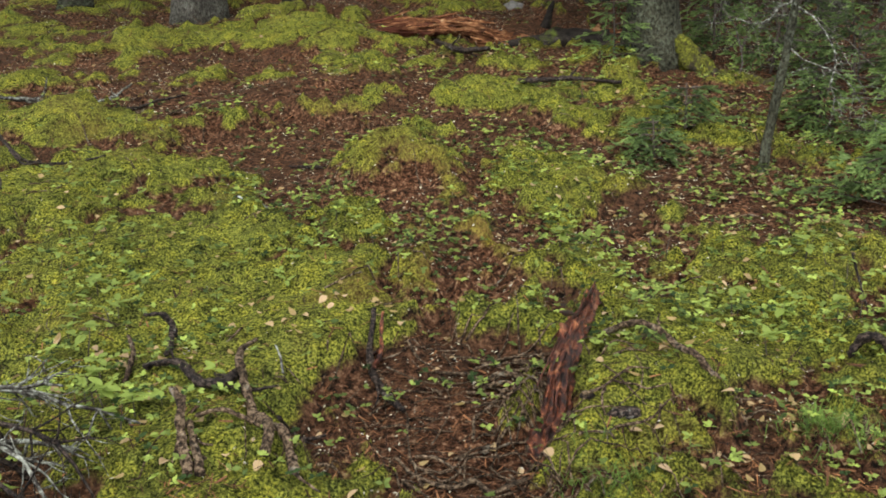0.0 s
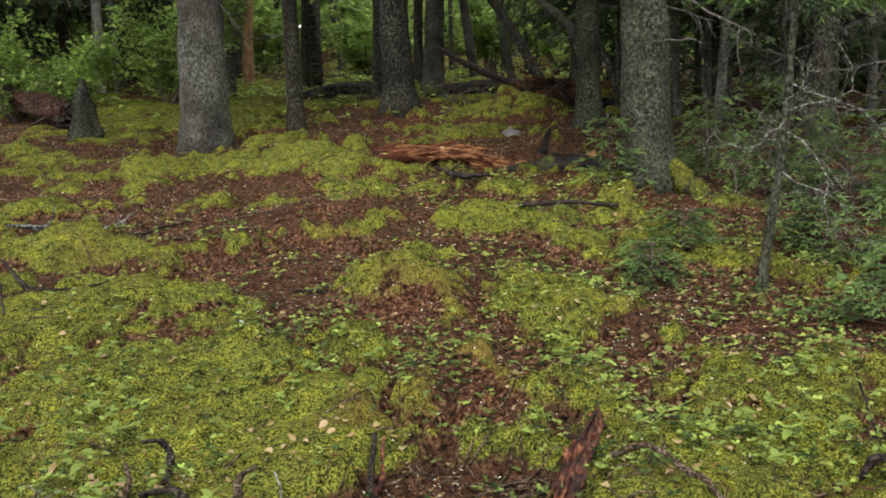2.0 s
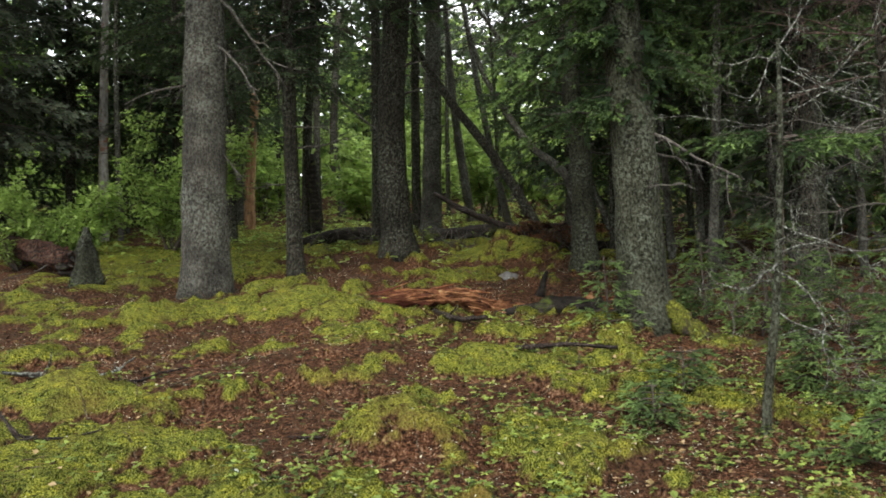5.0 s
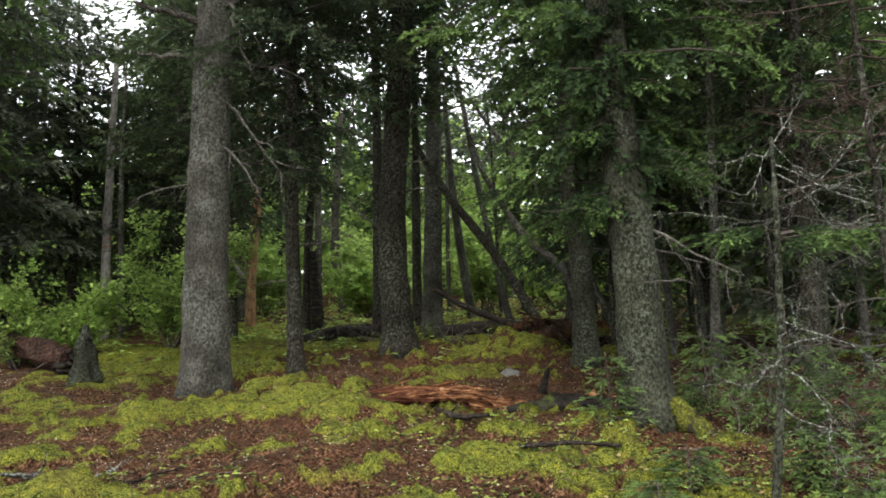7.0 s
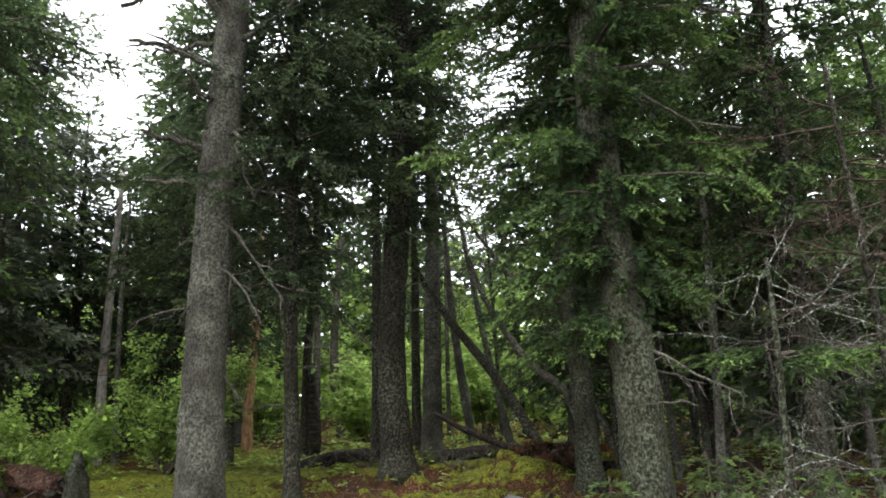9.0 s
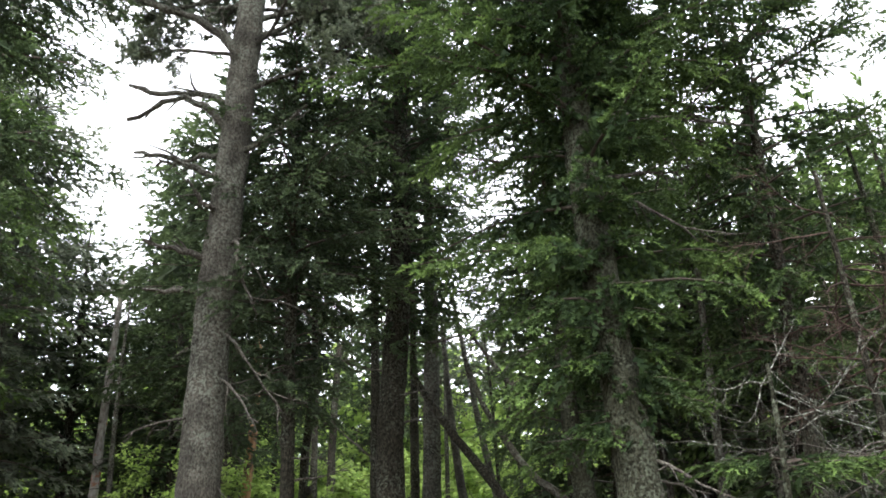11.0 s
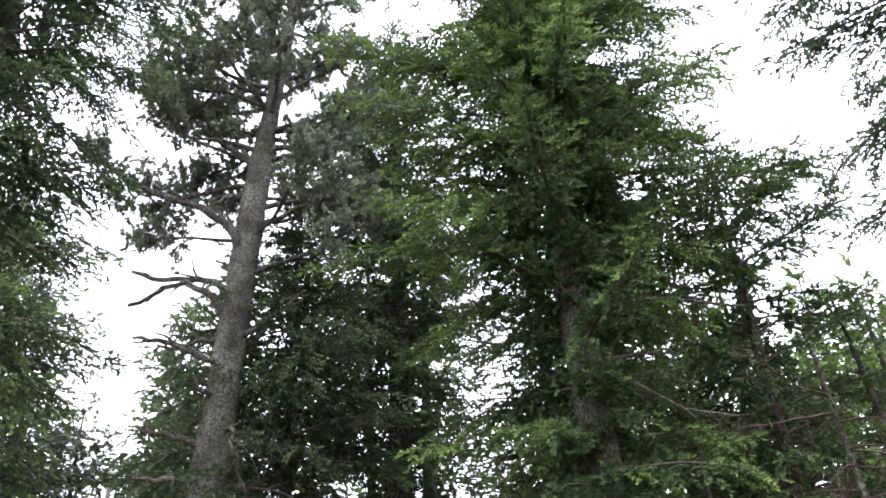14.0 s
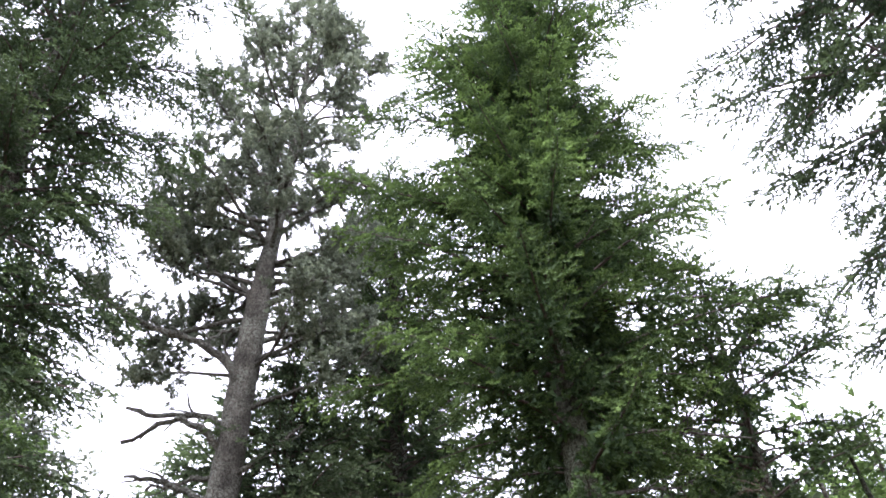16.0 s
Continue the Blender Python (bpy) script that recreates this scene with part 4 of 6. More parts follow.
WOOD_FAR = [(-1.0, 15.2, 12.5, 1.6, 7.5, NEEDLE_DARK), (-7.6, 12.4, 13, 2.1, 5.0, NEEDLE_BRIGHT), (3.9, 12.9, 9.5, 1.7, 3.2, NEEDLE), (-4.8, 27, 13, 2.2, 6.0, NEEDLE), (-1.6, 29, 12.5, 2.2, 6.6, NEEDLE), (0.3, 32, 13, 2.4, 7.2, NEEDLE),
            (-3.0, 33, 14, 2.6, 6.8, NEEDLE), (-7.0, 22.5, 13.5, 2.3, 3.2, NEEDLE), (-10.2, 21, 14.5, 2.5, 3.0, NEEDLE_DARK), (-5.2, 17.8, 9.0, 1.5, 3.6, NEEDLE)]
BACK = WOOD_NEAR + WOOD_MIDDLE + WOOD_FAR
for i, (x, y, top, reach, low, mat) in enumerate(BACK):
    z0 = foot(x, y)[2]
    spruce("spruce_tree", "distant spruce with dense drooping green boughs", [(x, y, z0), (x + 0.05, y, (z0 + top) / 2), (x, y, top)], [0.08 + 0.0015 * y, 0.07, 0.015], BARK_DARK, mat,
               [(low, reach * 0.75), (low + 0.25 * (top - low), reach), (low + 0.6 * (top - low), reach * 0.75), (top, 0.15)], "far", 40 + i, 0.165 + 0.006 * max(0, y - 14), 0.37, 5.0, fresh=0.95, sides=10, group="distant spruces", bare=0.1, droop=0.6, fill=1.6, even=0.35)
# the same wood goes on round the clearing: unseen spruces added to block sky light
edge = spruce("spruce_tree", "unseen spruce added round the clearing to block sky light", [(0, 0, -0.2), (0.05, 0, 5), (0, 0, 10.5)], [0.16, 0.1, 0.015], BARK_DARK, NEEDLE, [(2.0, 1.7), (4.5, 2.3), (7.5, 1.6), (10.5, 0.15)], "far", 99, 0.3, 0.5, 5, fresh=0.4, sides=8, group="spruces round the clearing", fill=0.5)
for i, (x, y) in enumerate([(-4.2, -3.5), (3.6, -4.5), (-6.5, 0.8), (6.8, -0.5), (0.2, -6.5), (8.5, 5.0), (-6.5, -5.5)]):
    m = pose(x, y, foot(x, y)[2], 0, 0, 50 * i)
    if i:
        copy_thing(edge, m)
    else:
        edge.matrix_basis = m

# ---------------------------------------------------------------- logs and sticks
def lying(pts, lift=0.0):
    """Points on the ground: (x, y) or (x, y, height over it)."""
    return [(p[0], p[1], float(ground_z(p[0], p[1])) + lift + (p[2] if len(p) > 2 else 0.0)) for p in pts]


def log(name, label, pts, radii, mat, sides=16, rough=0.3, fine=9, lift=0.0, squash=1.0, category="log", n=24, ridge=0.0, kink=0.0, forks=0):
    s = Soup()
    p = smooth_path(lying(pts, lift), n)
    for q in p[1:-1]:
        q += np.array(noise.noise_vector(Vector(q) * 14)) * kink
    tube(s, p, np.interp(np.linspace(0, 1, n), np.linspace(0, 1, len(radii)), radii), sides, rough, fine, squash=squash, ridge=ridge)
    fr = np.random.default_rng(int(abs(p[0][0] * 991 + p[0][1] * 677)))
    for _ in range(forks):
        i = int(fr.integers(n // 4, n - 2))
        r = np.interp(i / n, np.linspace(0, 1, len(radii)), radii)
        way = unit(p[i + 1] - p[i]) + unit(fr.normal(0, 1, 3) * [1, 1, 0.5]) * 0.9
        tube(s, crooked(fr, p[i], way, r * fr.uniform(5, 14), 7, 0.2), np.linspace(r * 0.6, r * 0.2, 7), 7, 0.5, 60)
    return tagged(new(name, s.mesh(name, mat)), label, category)


def splinters(ob, rng, pts, count, length, width, mat, spread, lift):
    """Long split pieces of wood along a log, each a part."""
    p = smooth_path(lying(pts, lift), 40)
    for _ in range(count):
        i = rng.integers(1, 36)
        way = unit(p[i + 3] - p[i])
        st = p[i] + rng.normal(0, 1, 3) * spread
        st[2] = max(st[2], float(ground_z(st[0], st[1])) + width * 0.4)
        s = Soup()
        l = length * rng.uniform(0.5, 1.3)
        q = crooked(rng, st, way + rng.normal(0, 0.08, 3), l, 7, 0.04, 0.01)
        q[:, 2] = np.maximum(q[:, 2], ground_z(q[:, 0], q[:, 1]) + width * 0.2)
        tube(s, q, width * np.array([0.3, 0.8, 1, 1, 0.9, 0.6, 0.15]) * rng.uniform(0.6, 1.2), 6, 0.5, 25, squash=0.5)
        part("splinter", s, mat, ob)


rng = np.random.default_rng(21)
AXIS = [(-0.72, 9.35), (0.1, 9.15), (0.8, 8.95), (1.65, 8.75)]
ob = log("fallen_log", "decayed orange log splitting into splinters on moss", AXIS, [0.02, 0.06, 0.09, 0.10, 0.09], ORANGE_ROT, 30, 0.5, 13, 0.03, n=70, ridge=0.8, squash=0.7, kink=0.02)
splinters(ob, rng, AXIS, 110, 0.42, 0.013, ORANGE_ROT, np.array([0.1, 0.12, 0.04]), 0.07)
s = Soup()
tube(s, crooked(rng, (1.02, 8.85, float(ground_z(1.02, 8.85)) + 0.1), (0.05, 0, 1), 0.26, 6, 0.08), [0.05, 0.045, 0.04, 0.03, 0.03, 0.012], 8, 0.5, 20)
part("branch_stub", s, DARK_LOG, ob, "dark broken stub")
log("dark_log", "dark rotten log end beside the orange wood", [(0.55, 8.72), (1.1, 8.6), (1.55, 8.42)], [0.04, 0.11, 0.10], DARK_LOG, 18, 0.3, 8, 0.07, n=30, ridge=0.4)

RAXIS = [(0.53, 3.0, 0.05), (0.45, 2.76, 0.04), (0.37, 2.53, 0.03), (0.31, 2.37, 0.02), (0.26, 2.22, 0.02)]
ob = log("rotten_log", "wet red rotten log lying over sticks", RAXIS, [0.020, 0.027, 0.030, 0.032, 0.034, 0.036, 0.034], RED_ROT, 34, 0.5, 34, 0.0, n=80, ridge=0.6)
for _ in range(46):
    i = rng.uniform(0, 0.97)
    p = smooth_path(lying(RAXIS, 0.022), 40)
    k = int(i * 35)
    s = Soup()
    off = rng.normal(0, 0.014, 3) + np.array([0, 0, 0.008])
    tube(s, crooked(rng, p[k] + off, unit(p[k + 5] - p[k]) + rng.normal(0, 0.05, 3), rng.uniform(0.12, 0.3), 6, 0.04), np.array([0.2, 0.8, 1, 1, 0.8, 0.2]) * rng.uniform(0.004, 0.010), 6, 0.5, 50, squash=0.55)
    part("splinter", s, RED_ROT, ob)

def stick(label, pts, radii, mat):
    thick = max(radii) > 0.009
    log("stick", label, pts, [r * 0.68 for r in radii], mat, 12, 0.5, 60, 0.0, category="stick", n=max(20, 11 * len(pts)), kink=0.007, ridge=0.3, forks=2 if thick else 0)


stick("grey-brown stick leaning out from under the red log", [(0.51, 2.69, 0.07), (0.60, 2.60, 0.06), (0.68, 2.48, 0.05), (0.75, 2.38, 0.03), (0.85, 2.32, 0.02)], [0.0141, 0.0159, 0.0141, 0.0106], STICK)
stick("curved brown stick under the red log", [(0.09, 2.57, 0.03), (0.17, 2.60, 0.03), (0.25, 2.57, 0.04), (0.32, 2.51, 0.04)], [0.0105, 0.014, 0.0123], STICK)
stick("thin stick among dead twigs", [(0.15, 2.67, 0.02), (0.22, 2.64, 0.03), (0.29, 2.66, 0.03), (0.38, 2.65, 0.04)], [0.0054, 0.009, 0.0072], STICK)
stick("pale bent stick on red litter", [(-0.03, 2.69, 0.02), (0.08, 2.65, 0.02), (0.13, 2.57, 0.03), (0.20, 2.55, 0.03), (0.29, 2.46, 0.03)], [0.007, 0.0106, 0.0106, 0.0088], STICK)
stick("bent brown root curling over the litter", [(0.19, 2.52, 0.03), (0.13, 2.47, 0.02), (0.09, 2.42, 0.02), (0.08, 2.35, 0.01)], [0.0084, 0.0084, 0.0067], STICK)
stick("dark curved stick standing out of the litter", [(-0.23, 2.87, 0.05), (-0.24, 2.73, 0.04), (-0.19, 2.58, 0.03), (-0.12, 2.47, 0.02)], [0.0109, 0.0163, 0.0163, 0.0127], STICK_DARK)
stick("brown bark strip beside the dark stick", [(-0.20, 2.85, 0.05), (-0.21, 2.76, 0.04), (-0.22, 2.65, 0.04)], [0.0075, 0.013, 0.0075], RED_ROT)
stick("black hooked stick in moss", [(-0.98, 2.79, 0.08), (-0.93, 2.81, 0.07), (-0.89, 2.79, 0.05), (-0.87, 2.70, 0.04), (-0.85, 2.59, 0.02)], [0.0077, 0.0135, 0.0174, 0.0155, 0.0135], STICK_DARK)
stick("black wet branch lying in moss", [(-0.91, 2.55, 0.03), (-0.80, 2.51, 0.04), (-0.71, 2.42, 0.04), (-0.63, 2.37, 0.04), (-0.59, 2.39, 0.05)], [0.0122, 0.0192, 0.0226, 0.0209], STICK_DARK)
stick("forked branch with pale lichen", [(-0.57, 2.56, 0.08), (-0.59, 2.46, 0.07), (-0.57, 2.36, 0.06), (-0.52, 2.26, 0.05), (-0.46, 2.15, 0.04), (-0.45, 2.04, 0.03)], [0.0098, 0.0163, 0.0196, 0.0212, 0.0196], STICK)
stick("thick brown branch lying near the path", [(-0.48, 2.24, 0.04), (-0.43, 2.15, 0.04), (-0.39, 2.07, 0.03), (-0.37, 2.01, 0.03)], [0.0136, 0.0166, 0.0181], STICK)
stick("long bent pale stick", [(-0.14, 2.25, 0.02), (-0.07, 2.17, 0.02), (0.02, 2.14, 0.02), (0.08, 2.15, 0.02), (0.12, 2.10, 0.02), (0.22, 2.12, 0.02)], [0.006, 0.0091, 0.0106, 0.0106, 0.0075], STICK)
stick("upright lichened branch stub in moss", [(-0.72, 2.22, 0.10), (-0.69, 2.17, 0.07), (-0.67, 2.09, 0.05), (-0.64, 2.02, 0.02)], [0.014, 0.0186, 0.0202], STICK)
stick("lichened branch beside the stub", [(-0.66, 2.15, 0.04), (-0.64, 2.09, 0.03), (-0.61, 2.02, 0.02)], [0.0122, 0.0152, 0.0168], STICK)
stick("brown stick lying across between the branches", [(-0.65, 2.17, 0.03), (-0.58, 2.20, 0.03), (-0.49, 2.20, 0.03)], [0.0094, 0.011, 0.0078], STICK)
stick("thin pale upright twig", [(-0.51, 2.56, 0.06), (-0.49, 2.53, 0.03), (-0.48, 2.50, 0.00)], [0.0035, 0.0053, 0.0053], LICHEN_TWIG)
stick("brown bent twig in moss", [(-1.01, 2.72, 0.06), (-0.98, 2.65, 0.03), (-0.97, 2.53, 0.00)], [0.0076, 0.0114, 0.0114], STICK)
stick("dark forked twig on litter", [(-0.45, 2.24, 0.02), (-0.41, 2.32, 0.03), (-0.34, 2.34, 0.03)], [0.0081, 0.0097, 0.0065], STICK_DARK)
stick("straight brown stick across the mound", [(-0.85, 4.95, 0.01), (-0.62, 4.73, 0.01)], [0.0095, 0.0127], STICK_DARK)
stick("dark crooked branch near the orange log", [(-0.04, 8.24, 0.10), (0.08, 7.67, 0.08), (0.20, 7.49, 0.07), (0.40, 7.37, 0.05)], [0.0246, 0.0345, 0.0345, 0.0246], STICK_DARK)
stick("lichened dead branch on needle litter", [(-2.92, 5.98, 0.04), (-2.76, 6.14, 0.04), (-2.55, 6.07, 0.04), (-2.40, 6.28, 0.04)], [0.0171, 0.03, 0.0257, 0.0129], LICHEN_TWIG)
stick("thin lichened branch on dark litter", [(-2.39, 6.04, 0.03), (-2.29, 6.32, 0.03), (-2.32, 6.80, 0.03)], [0.0131, 0.0175, 0.0087], LICHEN_TWIG)
stick("dark branch in front of the big spruce", [(0.36, 6.58, 0.03), (0.57, 6.10, 0.03), (0.88, 6.13, 0.04), (1.22, 6.11, 0.04)], [0.0162, 0.0242, 0.0242, 0.0162], STICK_DARK)
stick("pale forked twig on the moss", [(-0.94, 4.02, 0.02), (-0.84, 4.02, 0.02), (-0.75, 4.06, 0.02)], [0.0081, 0.0108, 0.0081], LICHEN_TWIG)
stick("long thin twig over the moss", [(-2.39, 4.82, 0.10), (-2.17, 4.66, 0.07), (-1.94, 4.67, 0.05), (-1.74, 4.60, 0.02)], [0.0133, 0.0133, 0.0099, 0.0066], STICK_DARK)
stick("thin forked twig over the moss", [(-2.29, 4.73, 0.09), (-2.17, 4.63, 0.07), (-2.00, 4.44, 0.05)], [0.0099, 0.0099, 0.0066], STICK_DARK)
stick("thin dark twig hanging at the moss edge", [(-2.09, 4.18, 0.12), (-2.02, 4.04, 0.10), (-1.94, 3.89, 0.08)], [0.0088, 0.0088, 0.0059], STICK_DARK)
stick("reddish bark strip on litter", [(0.88, 2.15, 0.02), (0.92, 2.09, 0.02), (0.96, 2.02, 0.02)], [0.0079, 0.0126, 0.0095], RED_ROT)
stick("brown root end in litter", [(1.19, 2.40, 0.02), (1.19, 2.29, 0.03), (1.22, 2.25, 0.03)], [0.0106, 0.0142, 0.0106], STICK)
stick("bright red rotten chunk in the litter", [(1.00, 2.08, 0.03), (0.99, 2.04, 0.03), (0.97, 2.00, 0.02)], [0.0126, 0.0189, 0.0141], RED_ROT)
stick("short twig among leaves", [(0.87, 2.37, 0.02), (0.93, 2.40, 0.02), (0.97, 2.37, 0.02)], [0.0052, 0.007, 0.0052], STICK)
stick("dark root stub under the leaves", [(1.25, 2.60, 0.05), (1.30, 2.58, 0.06), (1.35, 2.52, 0.06)], [0.0155, 0.0232, 0.0193], STICK_DARK)
stick("dry twig at the wood's edge", [(1.49, 3.14, 0.10), (1.50, 3.08, 0.06), (1.50, 3.01, 0.01)], [0.0068, 0.0068, 0.0068], STICK_DARK)
stick("fallen twig on brown litter", [(-2.14, 5.69, 0.03), (-1.95, 5.76, 0.03), (-1.93, 6.17, 0.03), (-1.78, 6.32, 0.03)], [0.0121, 0.0162, 0.0121, 0.0081], STICK_DARK)
stick("crossing twig on brown litter", [(-1.72, 5.68, 0.02), (-1.63, 5.90, 0.03), (-1.34, 5.96, 0.03)], [0.0117, 0.0117, 0.0078], STICK)
stick("bent twig on the bare slope", [(-1.66, 5.29, 0.01), (-1.50, 5.23, 0.01), (-1.42, 5.29, 0.01)], [0.0071, 0.0106, 0.0071], STICK)

# low dead spruce boughs in the near corner
ob = new("dead_bough")
tagged(ob, "lichen-hung dead spruce bough lying on the ground", "branch")
rng = np.random.default_rng(31)
for i in range(9):
    st = np.array([-1.25 - 0.1 * rng.uniform(), 1.95 + 0.35 * rng.uniform(), 0])
    st[2] = float(ground_z(st[0], st[1])) + rng.uniform(0.04, 0.30)
    dead_branch(rng, ob, st, (rng.uniform(0.5, 1), rng.uniform(-0.2, 0.35), rng.uniform(-0.5, -0.05)), rng.uniform(0.3, 0.6), LICHEN_TWIG if i % 2 else STICK_DARK, 0.010, 9, 0.16, 0.04, "pale lichened dead twig")

# scattered fine twigs
rng = np.random.default_rng(33)
s = Soup()
for _ in range(1700):
    y = 2 + 9 * rng.uniform() ** 1.6
    x = rng.uniform(-0.58, 0.58) * (y + 1)
    if rng.uniform() < moss_at(x, y) * 0.9:
        continue
    a, l = rng.uniform(0, 6.28), rng.uniform(0.05, 0.22) * (0.6 + 0.12 * y)
    p = crooked(rng, (x, y, 0), (math.cos(a), math.sin(a), 0), l, 5, 0.2)
    p[:, 2] = ground_z(p[:, 0], p[:, 1]) + 0.006
    r = rng.uniform(0.0018, 0.0045) * (0.7 + 0.1 * y)
    tube(s, p, [r, r, r * 0.9, r * 0.7, r * 0.4], 4, cap=False)
tagged(new("twig_litter", s.mesh("twig_litter", STICK)), "scattered fine brown twigs on the forest floor", "twigs", kind="stuff")

# fine roots and broken twigs round the red log
s = Soup()
for _ in range(110):
    x, y = rng.normal(0.12, 0.22), rng.uniform(2.0, 2.85)
    a, l = rng.normal(0, 0.9), rng.uniform(0.08, 0.34)
    p = crooked(rng, (x, y, 0), (math.cos(a), math.sin(a), 0), l, 8, 0.22)
    p[:, 2] = ground_z(p[:, 0], p[:, 1]) + 0.008 + rng.uniform(0, 0.025)
    r = rng.uniform(0.0022, 0.0065)
    tube(s, p, r * np.linspace(1, 0.4, 8), 6, 0.4, 60)
tagged(new("root_twigs", s.mesh("root_twigs", STICK)), "tangle of thin brown roots and twigs on red litter", "twigs", kind="stuff")

# mossy root of the big spruce, and stones
log("tree_root", "thick moss-covered root running from the spruce", [(1.74, 7.1, 0.26), (1.9, 6.95, 0.08), (2.08, 6.82, -0.02), (2.3, 6.65, -0.02), (2.5, 6.5, -0.04)], [0.08, 0.075, 0.055, 0.045, 0.02], MOSS_BARK, 18, 0.5, 14, 0.0, kink=0.05, ridge=0.4, n=30, category="root")


def stone(label, x, y, size, mat, seed):
    bm = bmesh.new()
    bmesh.ops.create_icosphere(bm, subdivisions=3, radius=1.0)
    for v in bm.verts:
        k = 1 + 0.3 * noise.noise(v.co * 1.3 + Vector((seed, 0, 0))) + 0.1 * noise.noise(v.co * 4)
        v.co = Vector((v.co.x * size[0], v.co.y * size[1], v.co.z * size[2])) * k
    me = bpy.data.meshes.new("stone")
    bm.to_mesh(me)
    bm.free()
    for p in me.polygons:
        p.use_smooth = True
    me.materials.append(mat)
    ob = tagged(new("stone", me), label, "stone")
    ob.location = (x, y, float(ground_z(x, y)) + size[2] * 0.25)


stone("smooth pale grey stone half sunk in moss", 0.84, 10.7, (0.12, 0.10, 0.075), STONE, 1)
stone("small dark wet stone beside moss", 0.40, 2.33, (0.02, 0.018, 0.012), STICK_DARK, 2)
stone("small dark flat stone on litter", 0.44, 3.15, (0.03, 0.025, 0.012), STICK_DARK, 3)
stone("dark wet flat stone near the red log", 0.75, 3.1, (0.045, 0.03, 0.015), STICK_DARK, 4)
stone("dark stone chips under moss", 0.5, 2.28, (0.05, 0.03, 0.015), STICK_DARK, 5)

# ---------------------------------------------------------------- thin trunks, snags and poles
def pole(name, label, pts, radii, mat, category="tree", sides=9, n=18, rough=0.2, twigs=0, seed=0, twig_mat=None, twig_len=0.6, group="", ridge=0.0):
    """A bare stem with dead side branches."""
    ob = new(name)
    tagged(ob, label, category, group)
    s = Soup()
    p = smooth_path(pts, n)
    tube(s, p, np.interp(np.linspace(0, 1, n), np.linspace(0, 1, len(radii)), radii), sides, rough, 9, seed=seed, ridge=ridge)
    part("stem", s, mat, ob)
    rng = np.random.default_rng(seed + 100)
    for _ in range(twigs):
        i = rng.integers(n // 5, n - 1)
        a = rng.uniform(0, 6.28)
        dead_branch(rng, ob, p[i], (math.cos(a), math.sin(a), rng.uniform(-0.4, 0.3)), twig_len * rng.uniform(0.5, 1.3), twig_mat or DEAD_TWIG, 0.009, 4, label="thin dead twig")
    return ob


def up(x, y, *rest):
    return [foot(x, y, 0.1), *rest]


pole("dead_tree", "bare dead trunk stripped to orange-brown wood", up(-3.9, 18.6, (-3.85, 18.5, 3.8), (-3.7, 18.4, 5.4), (-3.65, 18.4, 7.5)), [0.13, 0.105, 0.095, 0.07], BARE_WOOD, twigs=3, seed=1)
pole("snag", "pale peeling dead trunk with an orange bare patch", up(-6.35, 17.0, (-6.33, 17, 4.2), (-6.29, 17, 5.8), (-6.18, 17, 8.5)), [0.10, 0.09, 0.085, 0.04], SNAG_PALE, twigs=8, seed=2)
pole("thin_tree", "grey thin trunk among distant spruces", up(-4.5, 20.5, (-4.45, 20.5, 5), (-4.4, 20.4, 8)), [0.16, 0.14, 0.1], BARK_GREY, twigs=4, seed=3)
pole("thin_tree", "dark thin trunk among distant spruces", up(-2.55, 17.4, (-2.5, 17.4, 4.4), (-2.35, 17.4, 6), (-2.3, 17.4, 9)), [0.085, 0.08, 0.075, 0.05], BARK_DARK, twigs=6, seed=4)
pole("broken_snag", "short dark broken trunk with a jagged top", up(-2.33, 17.3, (-2.35, 17.3, 3.2), (-2.38, 17.3, 4.05)), [0.16, 0.13, 0.06], DARK_LOG, rough=0.5, seed=5)
pole("thin_tree", "crooked thin dark trunk", up(-2.45, 23, (-2.4, 23, 4.0), (-2.6, 23, 4.7), (-2.55, 23, 6.5), (-2.4, 23, 8.6)), [0.13, 0.12, 0.11, 0.1, 0.07], BARK_DARK, twigs=5, seed=6)
pole("thin_tree", "thin trunk beside the grey spruce", up(-0.4, 17.5, (-0.35, 17.5, 5), (-0.3, 17.5, 9)), [0.1, 0.09, 0.05], BARK_DARK, twigs=6, seed=7)
pole("thin_tree", "slanting thin grey trunk", up(0.75, 18.5, (0.45, 18.5, 5.0), (0.3, 18.5, 7.5)), [0.1, 0.085, 0.05], BARK_GREY, twigs=6, seed=8)
pole("leaning_pole", "dead leaning trunk propped among the trees", [(1.78, 14, 2.0), (1.0, 14, 3.35), (0.17, 14, 4.5), (-0.3, 14, 5.3)], [0.085, 0.075, 0.065, 0.05], BARK_DARK, twigs=4, seed=9)
pole("leaning_pole", "pale curved dead trunk leaning over", [foot(2.3, 13.0, 0.1), (1.98, 13, 2.85), (1.75, 13.1, 3.2), (1.4, 13.3, 3.55), (0.85, 13.5, 4.5), (0.55, 13.5, 5.4)], [0.07, 0.065, 0.06, 0.055, 0.045, 0.03], BARK_GREY, twigs=7, seed=10)
pole("leaning_pole", "thin straight leaning dead trunk", [foot(2.75, 13.2, 0.1), (1.98, 13, 3.6), (1.15, 13, 4.83), (0.58, 13, 5.7)], [0.05, 0.045, 0.04, 0.02], BARK_GREY, twigs=5, seed=11)
pole("leaning_pole", "slim grey trunk leaning the other way", [foot(1.5, 18.0, 0.1), (1.0, 18, 5.0), (0.55, 18, 8.0)], [0.08, 0.065, 0.04], BARK_GREY, twigs=6, seed=12)
